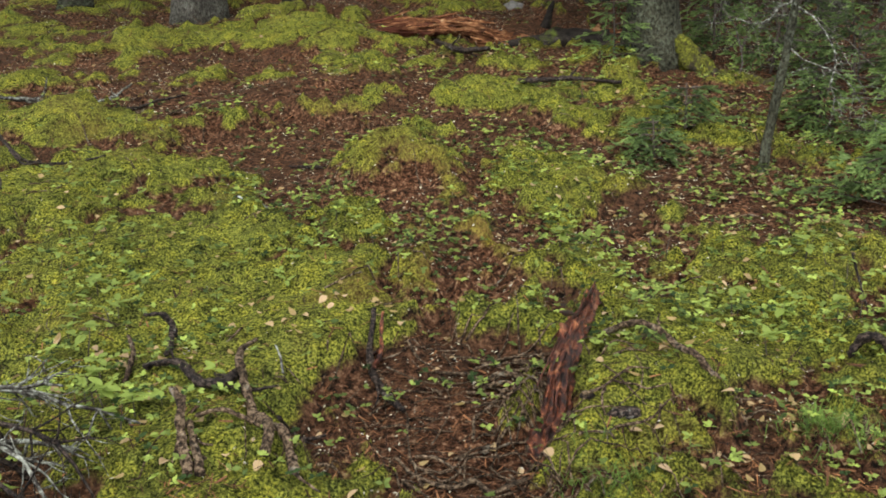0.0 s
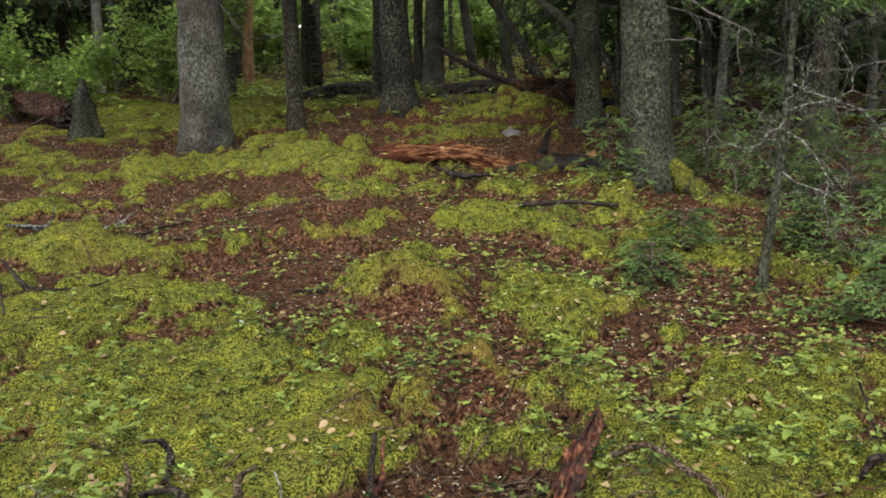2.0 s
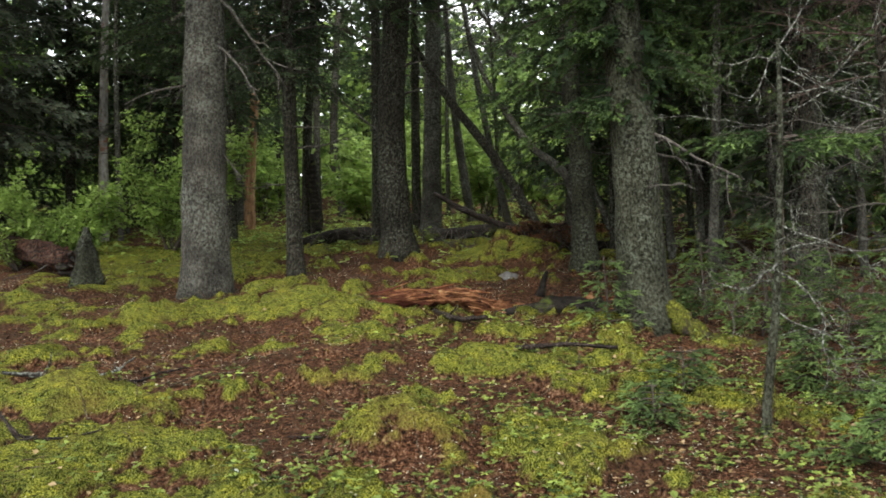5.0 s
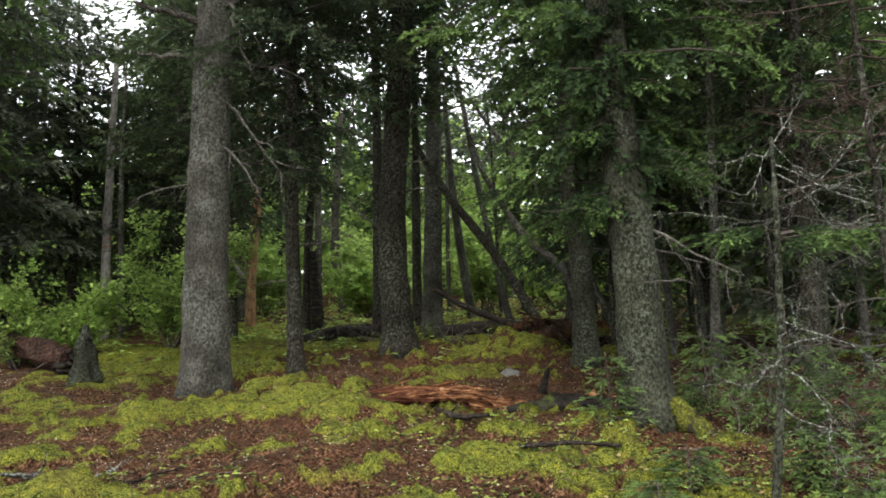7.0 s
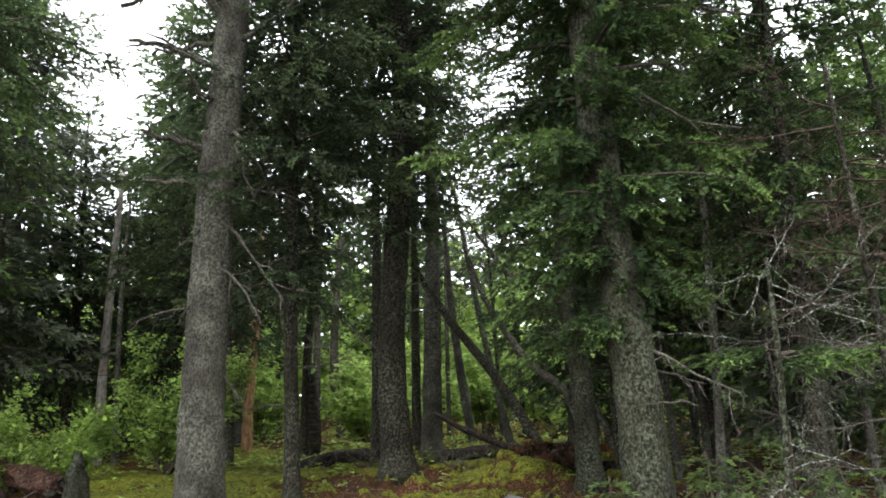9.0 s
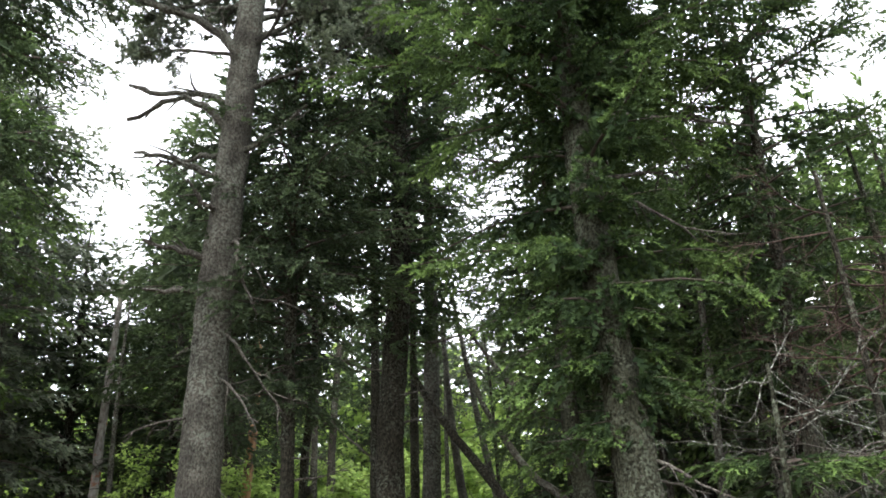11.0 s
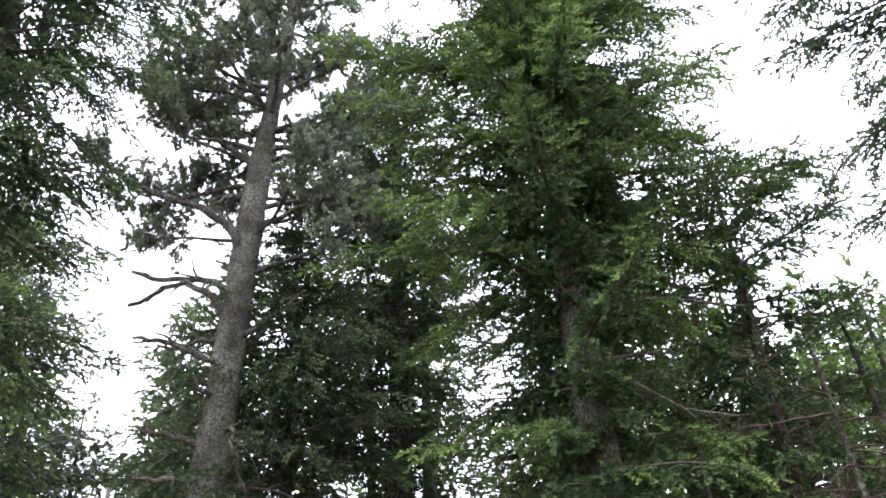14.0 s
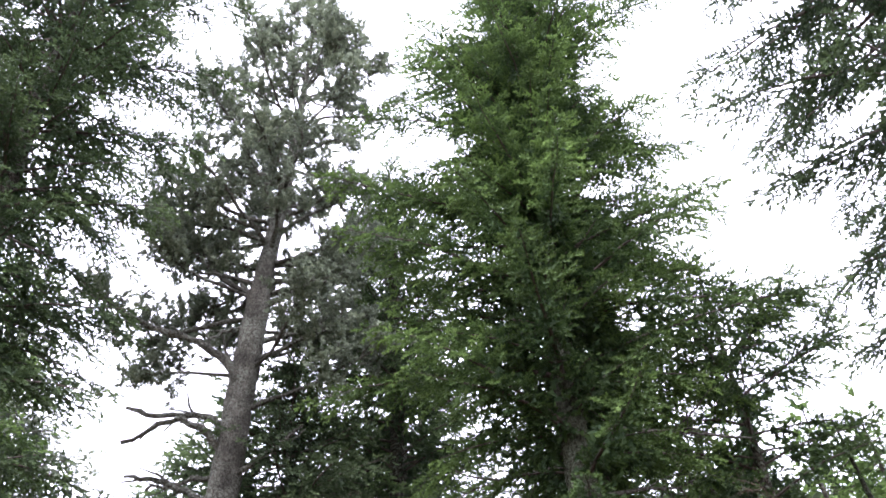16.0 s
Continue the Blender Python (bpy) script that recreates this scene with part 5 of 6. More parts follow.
pole("fallen_branch", "dark broken branch resting on fallen wood", [(-0.03, 13.6, 2.85), (0.5, 13.6, 2.55), (1.2, 13.5, 2.28), (1.95, 13.3, 2.3)], [0.03, 0.05, 0.055, 0.04], STICK_DARK, "branch", twigs=5, seed=13)
pole("fallen_log", "dark mossy fallen log across the wood", lying([(-2.3, 14.6), (-1.4, 14.7), (-0.6, 14.6)], 0.1), [0.09, 0.11, 0.10], DARK_LOG, "log", 16, 24, 0.25, twigs=5, seed=14, ridge=0.3)
pole("fallen_log", "long dark fallen trunk near the mossy hummock", lying([(-0.2, 14.2), (1.0, 13.9), (2.2, 13.4), (3.2, 13.0)], 0.1), [0.10, 0.11, 0.10, 0.08], DARK_LOG, "log", 16, 30, 0.25, twigs=9, seed=15, ridge=0.3)
broken = pole("fallen_log", "broken reddish log lying under the shrub", lying([(-6.6, 13.4, 0.35), (-5.6, 12.4, 0.25), (-4.75, 11.6, 0.1)], 0.05), [0.10, 0.15, 0.17, 0.16], BROWN_LOG, "log", 28, 36, 0.16, twigs=5, seed=16, ridge=0.35)
rng = np.random.default_rng(161)
for _ in range(22):   # splintered hollow end
    s = Soup()
    a, r = rng.uniform(0, 6.28), rng.uniform(0.06, 0.15)
    st = np.array(lying([(-4.85, 11.7, 0.1)], 0.05)[0]) + np.array([0.7 * r * math.cos(a), 0.7 * r * math.cos(a), r * math.sin(a)])
    tube(s, crooked(rng, st, (0.7, -0.66, rng.uniform(-0.25, 0.1)), rng.uniform(0.15, 0.4), 5, 0.1), np.array([1, 1, 0.8, 0.5, 0.15]) * rng.uniform(0.02, 0.045), 6, 0.5, 20)
    part("splinter", s, DARK_LOG, broken, "dark rotten splinter")
pole("stump", "jagged lichened tree stump in the moss", up(-4.2, 10.75, (-4.21, 10.75, 1.75), (-4.23, 10.75, 1.98), (-4.22, 10.75, 2.28)), [0.22, 0.135, 0.11, 0.025], BARK_MOSSY, "stump", 22, 24, 0.3, seed=17, ridge=0.6)

# thicket of thin dead-branched trunks: three kinds, set out again and again
KINDS = []
for k in range(4):
    r0 = (0.045, 0.06, 0.075, 0.055)[k]
    KINDS.append(pole("thin_tree", "thin dark spruce trunk with dry lower twigs", [(0, 0, -0.2), (0.03 * (k - 1), 0.02, 2.0), (0.05 * k - 0.05, 0, 3.8), (0.04, 0, 5.6)], [r0, r0 * 0.9, r0 * 0.7, r0 * 0.25], (BARK_DARK, BARK_MOSSY, BARK_DARK, BARK_GREY)[k],
                      "tree", 8, 22, 0.15, 12, 30 + k, None, 0.75, "thin trunks of the thicket"))
SPOTS = [(2.45, 12.4), (2.75, 13.3), (2.2, 14.4), (3.1, 11.7), (3.5, 11.0), (3.75, 12.6), (4.1, 9.4), (4.5, 11.8), (4.9, 10.2), (5.3, 12.2), (5.0, 8.6), (5.8, 9.8), (3.0, 14.8), (4.2, 14.6), (5.9, 13.8), (6.6, 12.0), (6.3, 10.2), (7.3, 11.6), (7.8, 13.2), (2.6, 16.4),
         (4.8, 16.2), (6.9, 15.4), (8.6, 14.6), (1.4, 19.5), (-5.8, 16.4), (-7.6, 15.2), (-3.0, 20.5), (-6.6, 19.0), (-8.6, 17.2), (-1.2, 20.0), (0.3, 21.5), (2.0, 20.5), (3.4, 19.0), (-4.9, 17.6), (3.05, 9.9), (3.9, 10.1)]
rng = np.random.default_rng(77)
for i, (x, y) in enumerate(SPOTS):
    m = pose(x, y, foot(x, y)[2], rng.uniform(-3, 3), rng.uniform(-3, 3), rng.uniform(0, 360))
    if i < 4:
        KINDS[i].matrix_basis = m
    else:
        copy_thing(KINDS[rng.integers(0, 4)], m)

# brushwood round the fallen trunks
rng = np.random.default_rng(14)
for bx, by, count, label in ((-1.0, 14.0, 12, "tangle of thin bare twigs by the fallen log"), (-1.9, 13.6, 8, "thin upright dead twigs behind the slim spruce"), (0.2, 13.2, 10, "spindly dead twigs beside the dark spruce"), (2.3, 9.0, 12, "dead twigs between the big spruce and the log"), (3.2, 6.6, 12, "tangled grey dead twigs at the thicket's edge"), (0.7, 13.5, 14, "brushwood of dead twigs under the leaning trunks"), (2.0, 12.9, 10, "dry dead twigs beside the fallen trunk"), (3.3, 9.4, 14, "tangled dead brushwood in the thicket"), (2.9, 7.9, 10, "dead brushwood at the foot of the thicket"), (4.0, 8.0, 12, "grey dead brushwood between trunks")):
    ob = new("brushwood")
    tagged(ob, label, "brushwood")
    for _ in range(count):
        x, y = bx + rng.normal(0, 0.45), by + rng.normal(0, 0.25)
        dead_branch(rng, ob, foot(x, y, 0.03), (rng.normal(0, 0.6), rng.normal(0, 0.3), rng.uniform(0.4, 1.2)), rng.uniform(0.4, 1.1), DEAD_TWIG, 0.008, 4, 0.18, 0.03, "thin dead twig")
ob = new("dead_bough")
tagged(ob, "rusty brown dead fir bough on the fallen trunk", "branch")
wood, green = Soup(), Soup()
for i in range(9):
    bough(wood, green, rng, (1.75 + rng.uniform(-0.25, 0.25), 13.3, 2.15 + rng.uniform(0, 0.15)), rng.uniform(2.4, 7), rng.uniform(0.4, 0.8), 0.2, 0.5, "mid", 0.08, 0.1, 0.4)
tagged(part("twig", wood, LIMB, ob), kind="stuff")
tagged(part("dry_needles", green, NEEDLE_LITTER, ob, smooth=False), kind="stuff")

# dead lichen-hung sapling beside the path, with one living bough
sap = new("dead_sapling")
tagged(sap, "dead lichen-covered sapling with pale crooked branches", "tree")
s = Soup()
sp = smooth_path([foot(1.70, 4.72, 0.1), (1.74, 4.72, 0.95), (1.80, 4.72, 1.4), (1.84, 4.72, 2.0), (1.86, 4.72, 2.5), (1.86, 4.72, 2.75)], 26)
tube(s, sp, np.linspace(0.028, 0.010, 26), 10, 0.3, 25)
part("stem", s, BARK_MOSSY, sap)
rng = np.random.default_rng(8)
for z, w, l, r in [(1.55, (-0.5, -0.5, -0.25), 0.35, 0.016), (1.62, (-0.3, -0.6, 0.5), 0.3, 0.014), (1.5, (0.9, -0.1, -0.35), 0.75, 0.011), (1.6, (0.9, 0.2, 0.1), 0.9, 0.011), (1.75, (1, -0.2, 0.0), 0.9, 0.010), (1.9, (0.9, 0.3, 0.05), 0.8, 0.009),
                   (1.45, (-0.8, 0.2, -0.3), 0.6, 0.009), (2.55, (0.9, -0.2, -0.1), 0.9, 0.011), (2.65, (-0.6, -0.2, -0.25), 0.35, 0.014), (2.45, (0.8, 0.2, 0.2), 0.9, 0.010), (2.6, (1, 0, -0.35), 0.9, 0.010), (2.3, (-0.7, 0.1, -0.45), 0.7, 0.009), (2.35, (0.8, -0.4, 0.35), 0.8, 0.009),
                   (2.2, (0.7, 0.3, -0.3), 0.7, 0.009), (2.7, (0.6, 0.1, 0.5), 0.7, 0.009), (2.7, (-0.4, 0.3, -0.5), 0.6, 0.008), (1.3, (0.8, -0.3, -0.2), 0.7, 0.009), (1.2, (0.7, 0.4, 0.1), 0.6, 0.008), (2.72, (0.9, 0.1, 0.1), 0.8, 0.009)]:
    dead_branch(rng, sap, axis_at(sp, z), w, l, LICHEN_TWIG, r * 0.5, 10, 0.3, 0.05, "pale lichen-covered branch")
wood, green = Soup(), Soup()
for az, l in ((0.0, 0.42), (0.5, 0.4), (-0.5, 0.45), (3.14, 0.4), (2.7, 0.36), (3.6, 0.4), (-1.4, 0.45)):
    bough(wood, green, rng, (1.85, 4.72, 2.2 + rng.uniform(-0.04, 0.04)), az, l, 0.12, 0.35, "fine", 0.05, 0.1, 0.75, 0.006, 1.0, 0.8)
tagged(part("twig", wood, LIMB, sap), kind="stuff")
tagged(part("bough", green, NEEDLE_BRIGHT, sap, "single living green bough", False), kind="stuff")

# dead brown conifer at the edge
dry = new("dead_spruce")
tagged(dry, "dead spruce with a mass of dry brown twigs", "tree")
s = Soup()
dp = smooth_path([foot(3.75, 7.2, 0.1), (3.7, 7.2, 2.5), (3.6, 7.2, 5.2)], 20)
tube(s, dp, np.linspace(0.06, 0.02, 20), 9, 0.2, 20)
part("trunk", s, BARK_DARK, dry)
rng = np.random.default_rng(9)
for i in range(46):
    z, a = rng.uniform(1.6, 5.0), rng.uniform(0, 6.28)
    dead_branch(rng, dry, axis_at(dp, z), (math.cos(a), math.sin(a), rng.uniform(-0.3, 0.25)), rng.uniform(0.7, 1.5), BROWN_TWIG if z > 2.9 else DEAD_TWIG, 0.010, 11, 0.14, 0.02, "dry brown twiggy branch")

# ---------------------------------------------------------------- shrubs and small firs
def leaf_shape(n=4, width=0.55, fold=0.18, tip=0.15):
    """A pointed oval leaf 1 long along +y, folded along its rib."""
    ys = np.linspace(0, 1, n + 1)
    w = width * 0.5 * np.sin(np.pi * np.clip(ys, 0, 1) ** 0.8) ** 0.8
    mid = np.stack([0 * ys, ys, -tip * ys ** 2], 1)
    l = np.stack([-w, ys, fold * w - tip * ys ** 2], 1)[1:-1]
    r = np.stack([w, ys, fold * w - tip * ys ** 2], 1)[1:-1]
    v = np.vstack([mid, l, r])
    t, k = [], n + 1
    L, R = lambda i: k + i - 1, lambda i: k + (n - 1) + i - 1
    t += [[0, 1, L(1)], [0, R(1), 1], [n, L(n - 1), n - 1], [n, n - 1, R(n - 1)]]
    for i in range(1, n - 1):
        t += [[i, i + 1, L(i)], [i + 1, L(i + 1), L(i)], [i, R(i), i + 1], [i + 1, R(i), R(i + 1)]]
    return v, np.array(t)


def leaves(soup, at, way, up, size, shape, fresh):
    at, way, up = np.asarray(at), unit(way), np.asarray(up, float)
    side = unit(np.cross(way, up))
    up = np.cross(side, way)
    size = np.asarray(size)
    V, T = shape
    v = at[:, None] + size[:, None, None] * (V[None, :, :1] * side[:, None] + V[None, :, 1:2] * way[:, None] + V[None, :, 2:] * up[:, None])
    n, m = v.shape[:2]
    soup.add(v.reshape(-1, 3), (T[None] + (np.arange(n) * m)[:, None, None]).reshape(-1, 3), None, np.repeat(np.asarray(fresh), m))


LEAF_FINE, LEAF_PLAIN = leaf_shape(4), leaf_shape(2, 0.6)


def shrub(label, x, y, spread, height, count, leaf, seed, mat=None, stems=9, category="shrub"):
    """Several crooked stems from one foot, forking, with leaves set along the outer twigs."""
    rng = np.random.default_rng(seed)
    ob = new("shrub")
    tagged(ob, label, category)
    wood, green, tips = Soup(), Soup(), []
    base = np.array(foot(x, y))
    for k in range(stems):
        a = rng.uniform(0, 6.28)
        p = crooked(rng, base + rng.normal(0, 0.06, 3) * [1, 1, 0], (math.cos(a) * spread / height * 0.9, math.sin(a) * spread / height * 0.6, 1), height * rng.uniform(0.7, 1.15), 9, 0.12)
        tube(wood, p, np.linspace(0.02, 0.005, 9), 5, cap=False)
        for _ in range(9):
            i = rng.integers(2, 9)
            q = crooked(rng, p[i], (rng.normal(), rng.normal(), rng.uniform(-0.2, 0.7)), rng.uniform(0.25, 0.6) * height * 0.45, 6, 0.18)
            tube(wood, q, np.linspace(0.007, 0.002, 6), 3, cap=False)
            tips.append(q)
    tips = np.concatenate(tips)
    k = rng.integers(0, len(tips), count)
    at = tips[k] + rng.normal(0, 0.07, (count, 3)) * height * 0.6
    way = rng.normal(0, 1, (count, 3)) * [1, 1, 0.4]
    leaves(green, at, way, np.tile([0, 0, 1.0], (count, 1)) + rng.normal(0, 0.35, (count, 3)), leaf * rng.uniform(0.6, 1.25, count), LEAF_PLAIN, np.clip(rng.normal(0.5, 0.25, count), 0, 1))
    tagged(part("stem", wood, LIMB, ob), kind="stuff")
    tagged(part("foliage", green, mat or LEAF, ob, smooth=False), kind="stuff")
    return ob


shrub("bright green broad-leaved shrub beside the spruce", -3.95, 13.2, 1.3, 1.9, 7500, 0.085, 51)
shrub("leafy green bush spreading over the log", -5.5, 13.1, 1.5, 1.5, 7000, 0.085, 52)
shrub("low dark green bush", -5.9, 12.6, 0.9, 0.9, 1600, 0.07, 53)
for i, (x, y, w, h) in enumerate([(-1.2, 25, 2.0, 2.8), (0.9, 23, 1.8, 2.6), (2.6, 24, 1.8, 2.8), (-3.8, 27, 2.4, 3.6), (-6, 25, 2.2, 3.0), (0.2, 29, 3, 5), (3.6, 29, 3, 4.5), (-3, 33, 3.5, 6), (-9, 24, 2.4, 3.0), (1.2, 20.5, 1.2, 1.8), (-1.6, 21, 1.2, 1.6), (-4.4, 22.5, 1.4, 1.8), (2.9, 21.5, 1.5, 2.2)]):
    shrub("pale green leafy bush under distant spruces", x, y, w, h, 1800, 0.18, 60 + i, stems=7)


# far woods closing every gap
rng = np.random.default_rng(91)
for mat, name, label, n, r0, r1, z0, z1, sz in ((NEEDLE_DARK, "far_spruce_wood", "dark spruce wood closing the distance", 6500, 38, 60, 0.0, 11, 1.2), (LEAF, "far_leafy_wood", "pale green leafy growth far among the trunks", 14000, 28, 44, 0.0, 8.0, 0.5)):
    s = Soup()
    a = rng.uniform(-1.0, 1.0, n)
    d = rng.uniform(r0, r1, n)
    x, y = d * np.sin(a), d * np.cos(a)
    z = ground_z(x, y, False) + rng.uniform(0, 1, n) ** 1.3 * (z1 * (0.65 + 0.35 * lump(a * 30, d * 0.3, 1.0, 21)))
    way = rng.normal(0, 1, (n, 3)) * [1, 1, 0.5] + [0, 0, -0.3]
    shoots(s, rng, np.stack([x, y, z], 1), way, np.tile([0, 0, 1.0], (n, 1)) + rng.normal(0, 0.3, (n, 3)), sz * rng.uniform(0.6, 1.3, n), [sprig_shape(rng, 7, 0.42, 0.4, 0.6, 0.5) for _ in range(4)], rng.uniform(0, 0.8, n))
    tagged(new(name, s.mesh(name, mat, False)), label, "woods", kind="stuff")


def small_fir(label, x, y, height, reach, seed, mat=None):
    rng = np.random.default_rng(seed)
    ob = new("fir_sapling")
    tagged(ob, label, "sapling")
    b = np.array(foot(x, y, 0.03))
    wood, green, st = Soup(), Soup(), Soup()
    p = crooked(rng, b, (0, 0, 1), height, 7, 0.05)
    tube(st, p, np.linspace(0.012, 0.004, 7), 6)
    part("stem", st, LIMB, ob)
    for z in np.arange(0.12, 1.0, 0.13):
        for k in range(4):
            at = b + np.array([0, 0, z * height])
            bough(wood, green, rng, at, rng.uniform(0, 6.28), reach * (1.1 - 0.85 * z) * rng.uniform(0.7, 1.2), 0.25, 0.45, "fine", 0.085, 0.1, 0.95, 0.005, 0.4, 0.75)
    tagged(part("twig", wood, LIMB, ob), kind="stuff")
    tagged(part("needles", green, mat or FIR, ob, smooth=False), kind="stuff")


small_fir("small dark green fir sapling on the forest floor", 1.47, 5.4, 0.36, 0.34, 71)
small_fir("low fir sapling beside the dead sapling", 1.2, 5.0, 0.26, 0.22, 72)
small_fir("dense fir sapling at the wood's edge", 2.05, 4.0, 0.42, 0.4, 73)
small_fir("fir sapling under the dead spruce", 2.75, 5.2, 0.7, 0.5, 74)
small_fir("small fir at the foot of the big spruce", 2.25, 7.5, 0.8, 0.4, 75)
small_fir("small fir growing against the big trunk", 1.33, 6.98, 0.6, 0.22, 76)
small_fir("dark fir sapling in the shade", 3.0, 6.6, 0.8, 0.5, 77)
small_fir("dark fir sapling in the shadow", 2.6, 4.6, 0.6, 0.5, 78)

for x, y, height, reach in ((2.5, 6.9, 0.7, 0.4), (2.95, 7.6, 0.9, 0.45), (3.3, 5.9, 0.7, 0.45), (2.35, 5.6, 0.4, 0.35), (3.6, 6.8, 0.9, 0.5), (2.55, 8.4, 0.7, 0.35), (3.1, 4.9, 0.6, 0.45)):
    small_fir("young dark green fir among dead twigs", x, y, height, reach, int(100 * x + 10 * y))

# ---------------------------------------------------------------- ground cover
def scatter(rng, n, near=2.0, far=11.0, power=1.7, half=0.56):
    y = near + (far - near) * rng.uniform(0, 1, n) ** power
    return rng.uniform(-half, half, n) * (y + 0.6), y


# twigs, bark and cones strewn over the middle ground
rng = np.random.default_rng(87)
s = Soup()
for _ in range(200):
    y = rng.uniform(9.5, 17)
    x = rng.uniform(-0.5, 0.45) * y
    a, l = rng.uniform(0, 6.28), rng.uniform(0.15, 0.7)
    p = crooked(rng, (x, y, 0), (math.cos(a), math.sin(a), 0), l, 6, 0.18)
    p[:, 2] = ground_z(p[:, 0], p[:, 1]) + rng.uniform(0.01, 0.05)
    tube(s, p, rng.uniform(0.003, 0.010) * np.linspace(1, 0.4, 6), 4, cap=False)
tagged(new("fallen_twigs", s.mesh("fallen_twigs", STICK)), "brown fallen twigs strewn over moss under spruces", "twigs", kind="stuff")

rng = np.random.default_rng(81)
# moss: small pointed tufts, thicker where the moss is deep
x, y = scatter(rng, 170000, 1.9, 9)
m = moss_at(x, y) + 0.15 * lump(x, y, 7, 8)
k = rng.uniform(0, 1, len(x)) < np.clip((m - 0.35) * 1.5, 0, 1) * (1 - 0.85 * worn_at(x, y))
x, y = x[k], y[k]
n = len(x)
size = rng.uniform(0.0035, 0.0075, n) * (0.8 + 0.1 * y)
s = Soup()
base = np.stack([x, y, ground_z(x, y) - 0.004], 1)
for b in range(2):
    a = rng.uniform(0, 6.28, n)
    out = np.stack([np.cos(a), np.sin(a), rng.uniform(0.6, 1.6, n)], 1) * size[:, None]
    sd = np.stack([-np.sin(a), np.cos(a), 0 * a], 1) * (size * 0.35)[:, None]
    v = np.stack([base - sd, base + sd, base + out], 1).reshape(-1, 3)
    # shade painted in: blade feet get a darker tone than tips
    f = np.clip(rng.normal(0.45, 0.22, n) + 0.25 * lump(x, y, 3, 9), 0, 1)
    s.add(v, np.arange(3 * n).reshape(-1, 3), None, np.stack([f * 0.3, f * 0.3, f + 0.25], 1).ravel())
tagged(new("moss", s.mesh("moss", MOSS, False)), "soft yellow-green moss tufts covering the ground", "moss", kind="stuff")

# brown needles, bark flakes and broken bits
x, y = scatter(rng, 52000, 1.9, 11)
k = rng.uniform(0, 1, len(x)) < np.clip(1.15 - 1.5 * moss_at(x, y), 0.16, 1)
x, y = x[k], y[k]
n = len(x)
l = rng.uniform(0.008, 0.03, n) * (0.5 + 0.15 * y)
a = rng.uniform(0, 6.28, n)
d = np.stack([np.cos(a), np.sin(a), rng.normal(0, 0.3, n)], 1) * l[:, None]
w = np.stack([-np.sin(a), np.cos(a), rng.normal(0, 0.3, n)], 1) * (l * rng.uniform(0.05, 0.15, n))[:, None]
c = np.stack([x, y, ground_z(x, y) + 0.007], 1)
s = Soup()
s.add(np.stack([c - d - w, c - d + w, c + d + w * 0.6, c + d - w * 0.6], 1).reshape(-1, 3), None, np.arange(4 * n).reshape(-1, 4), np.repeat(rng.uniform(0, 1, n) ** 2.5, 4))
tagged(new("needle_litter", s.mesh("needle_litter", NEEDLE_LITTER, False)), "reddish brown needle and bark litter", "litter", kind="stuff")

# low herbs: rosettes of small leaves
HERBS_NEAR = [(-0.75, 4.35, 0.4, 0.35, 0, 1.0), (-0.3, 3.7, 0.45, 0.35, 0, 1.0), (0.85, 3.7, 0.8, 0.9, 0, 0.9), (-1.35, 3.0, 0.6, 0.5, 0, 0.6), (1.25, 3.0, 0.7, 0.6, 0, 0.9), (0.35, 4.7, 0.6, 0.5, 0, 0.6),
              (-1.6, 4.0, 0.6, 0.6, 0, 0.3), (1.7, 5.8, 1.0, 1.0, 0, 0.7), (2.6, 5.6, 1.2, 1.4, 0, 0.9)]
HERBS_UP = [(0.7, 7.4, 0.9, 0.7, 0, 0.5), (-0.6, 2.2, 0.5, 0.3, 0, 0.15), (-0.5, 3.0, 0.5, 0.4, 0, 0.25), (-1.3, 2.4, 0.5, 0.4, 0, 0.3), (0.2, 9.9, 1.5, 0.6, 0, 0.3), (0.7, 5.6, 1.2, 0.7, 0, 0.6),
            (0.3, 6.8, 1.3, 0.6, 0, 0.45), (-1.6, 5.6, 0.8, 0.6, 0, 0.35), (1.9, 4.6, 0.9, 0.9, 0, 0.3), (-0.2, 5.0, 0.6, 0.4, 0, 0.4)]
HERBS = HERBS_NEAR + HERBS_UP
x, y = scatter(rng, 26000, 1.95, 11, 1.4)
k = rng.uniform(0, 1, len(x)) < 0.9 * np.clip(ellipses(x, y, HERBS), 0.05, 0.85) * np.clip(0.6 + lump(x, y, 3.5, 12), 0, 1)
x, y = x[k], y[k]
n = len(x)
s = Soup()
top = np.stack([x, y, ground_z(x, y) + rng.uniform(0.015, 0.06, n)], 1)
f = np.clip(rng.normal(0.42, 0.38, n), 0, 1)
for b in range(5):
    a = b * 1.257 + rng.uniform(0, 6.28, n)
    leaves(s, top, np.stack([np.cos(a), np.sin(a), rng.uniform(-0.2, 0.7, n)], 1), np.tile([0, -0.3, 1.0], (n, 1)) + rng.normal(0, 0.3, (n, 3)), rng.uniform(0.012, 0.030, n) * (0.8 + 0.07 * y), LEAF_PLAIN, f)
tagged(new("ground_herbs", s.mesh("ground_herbs", HERB, False)), "low green herbs carpeting the moss", "herbs", kind="stuff")

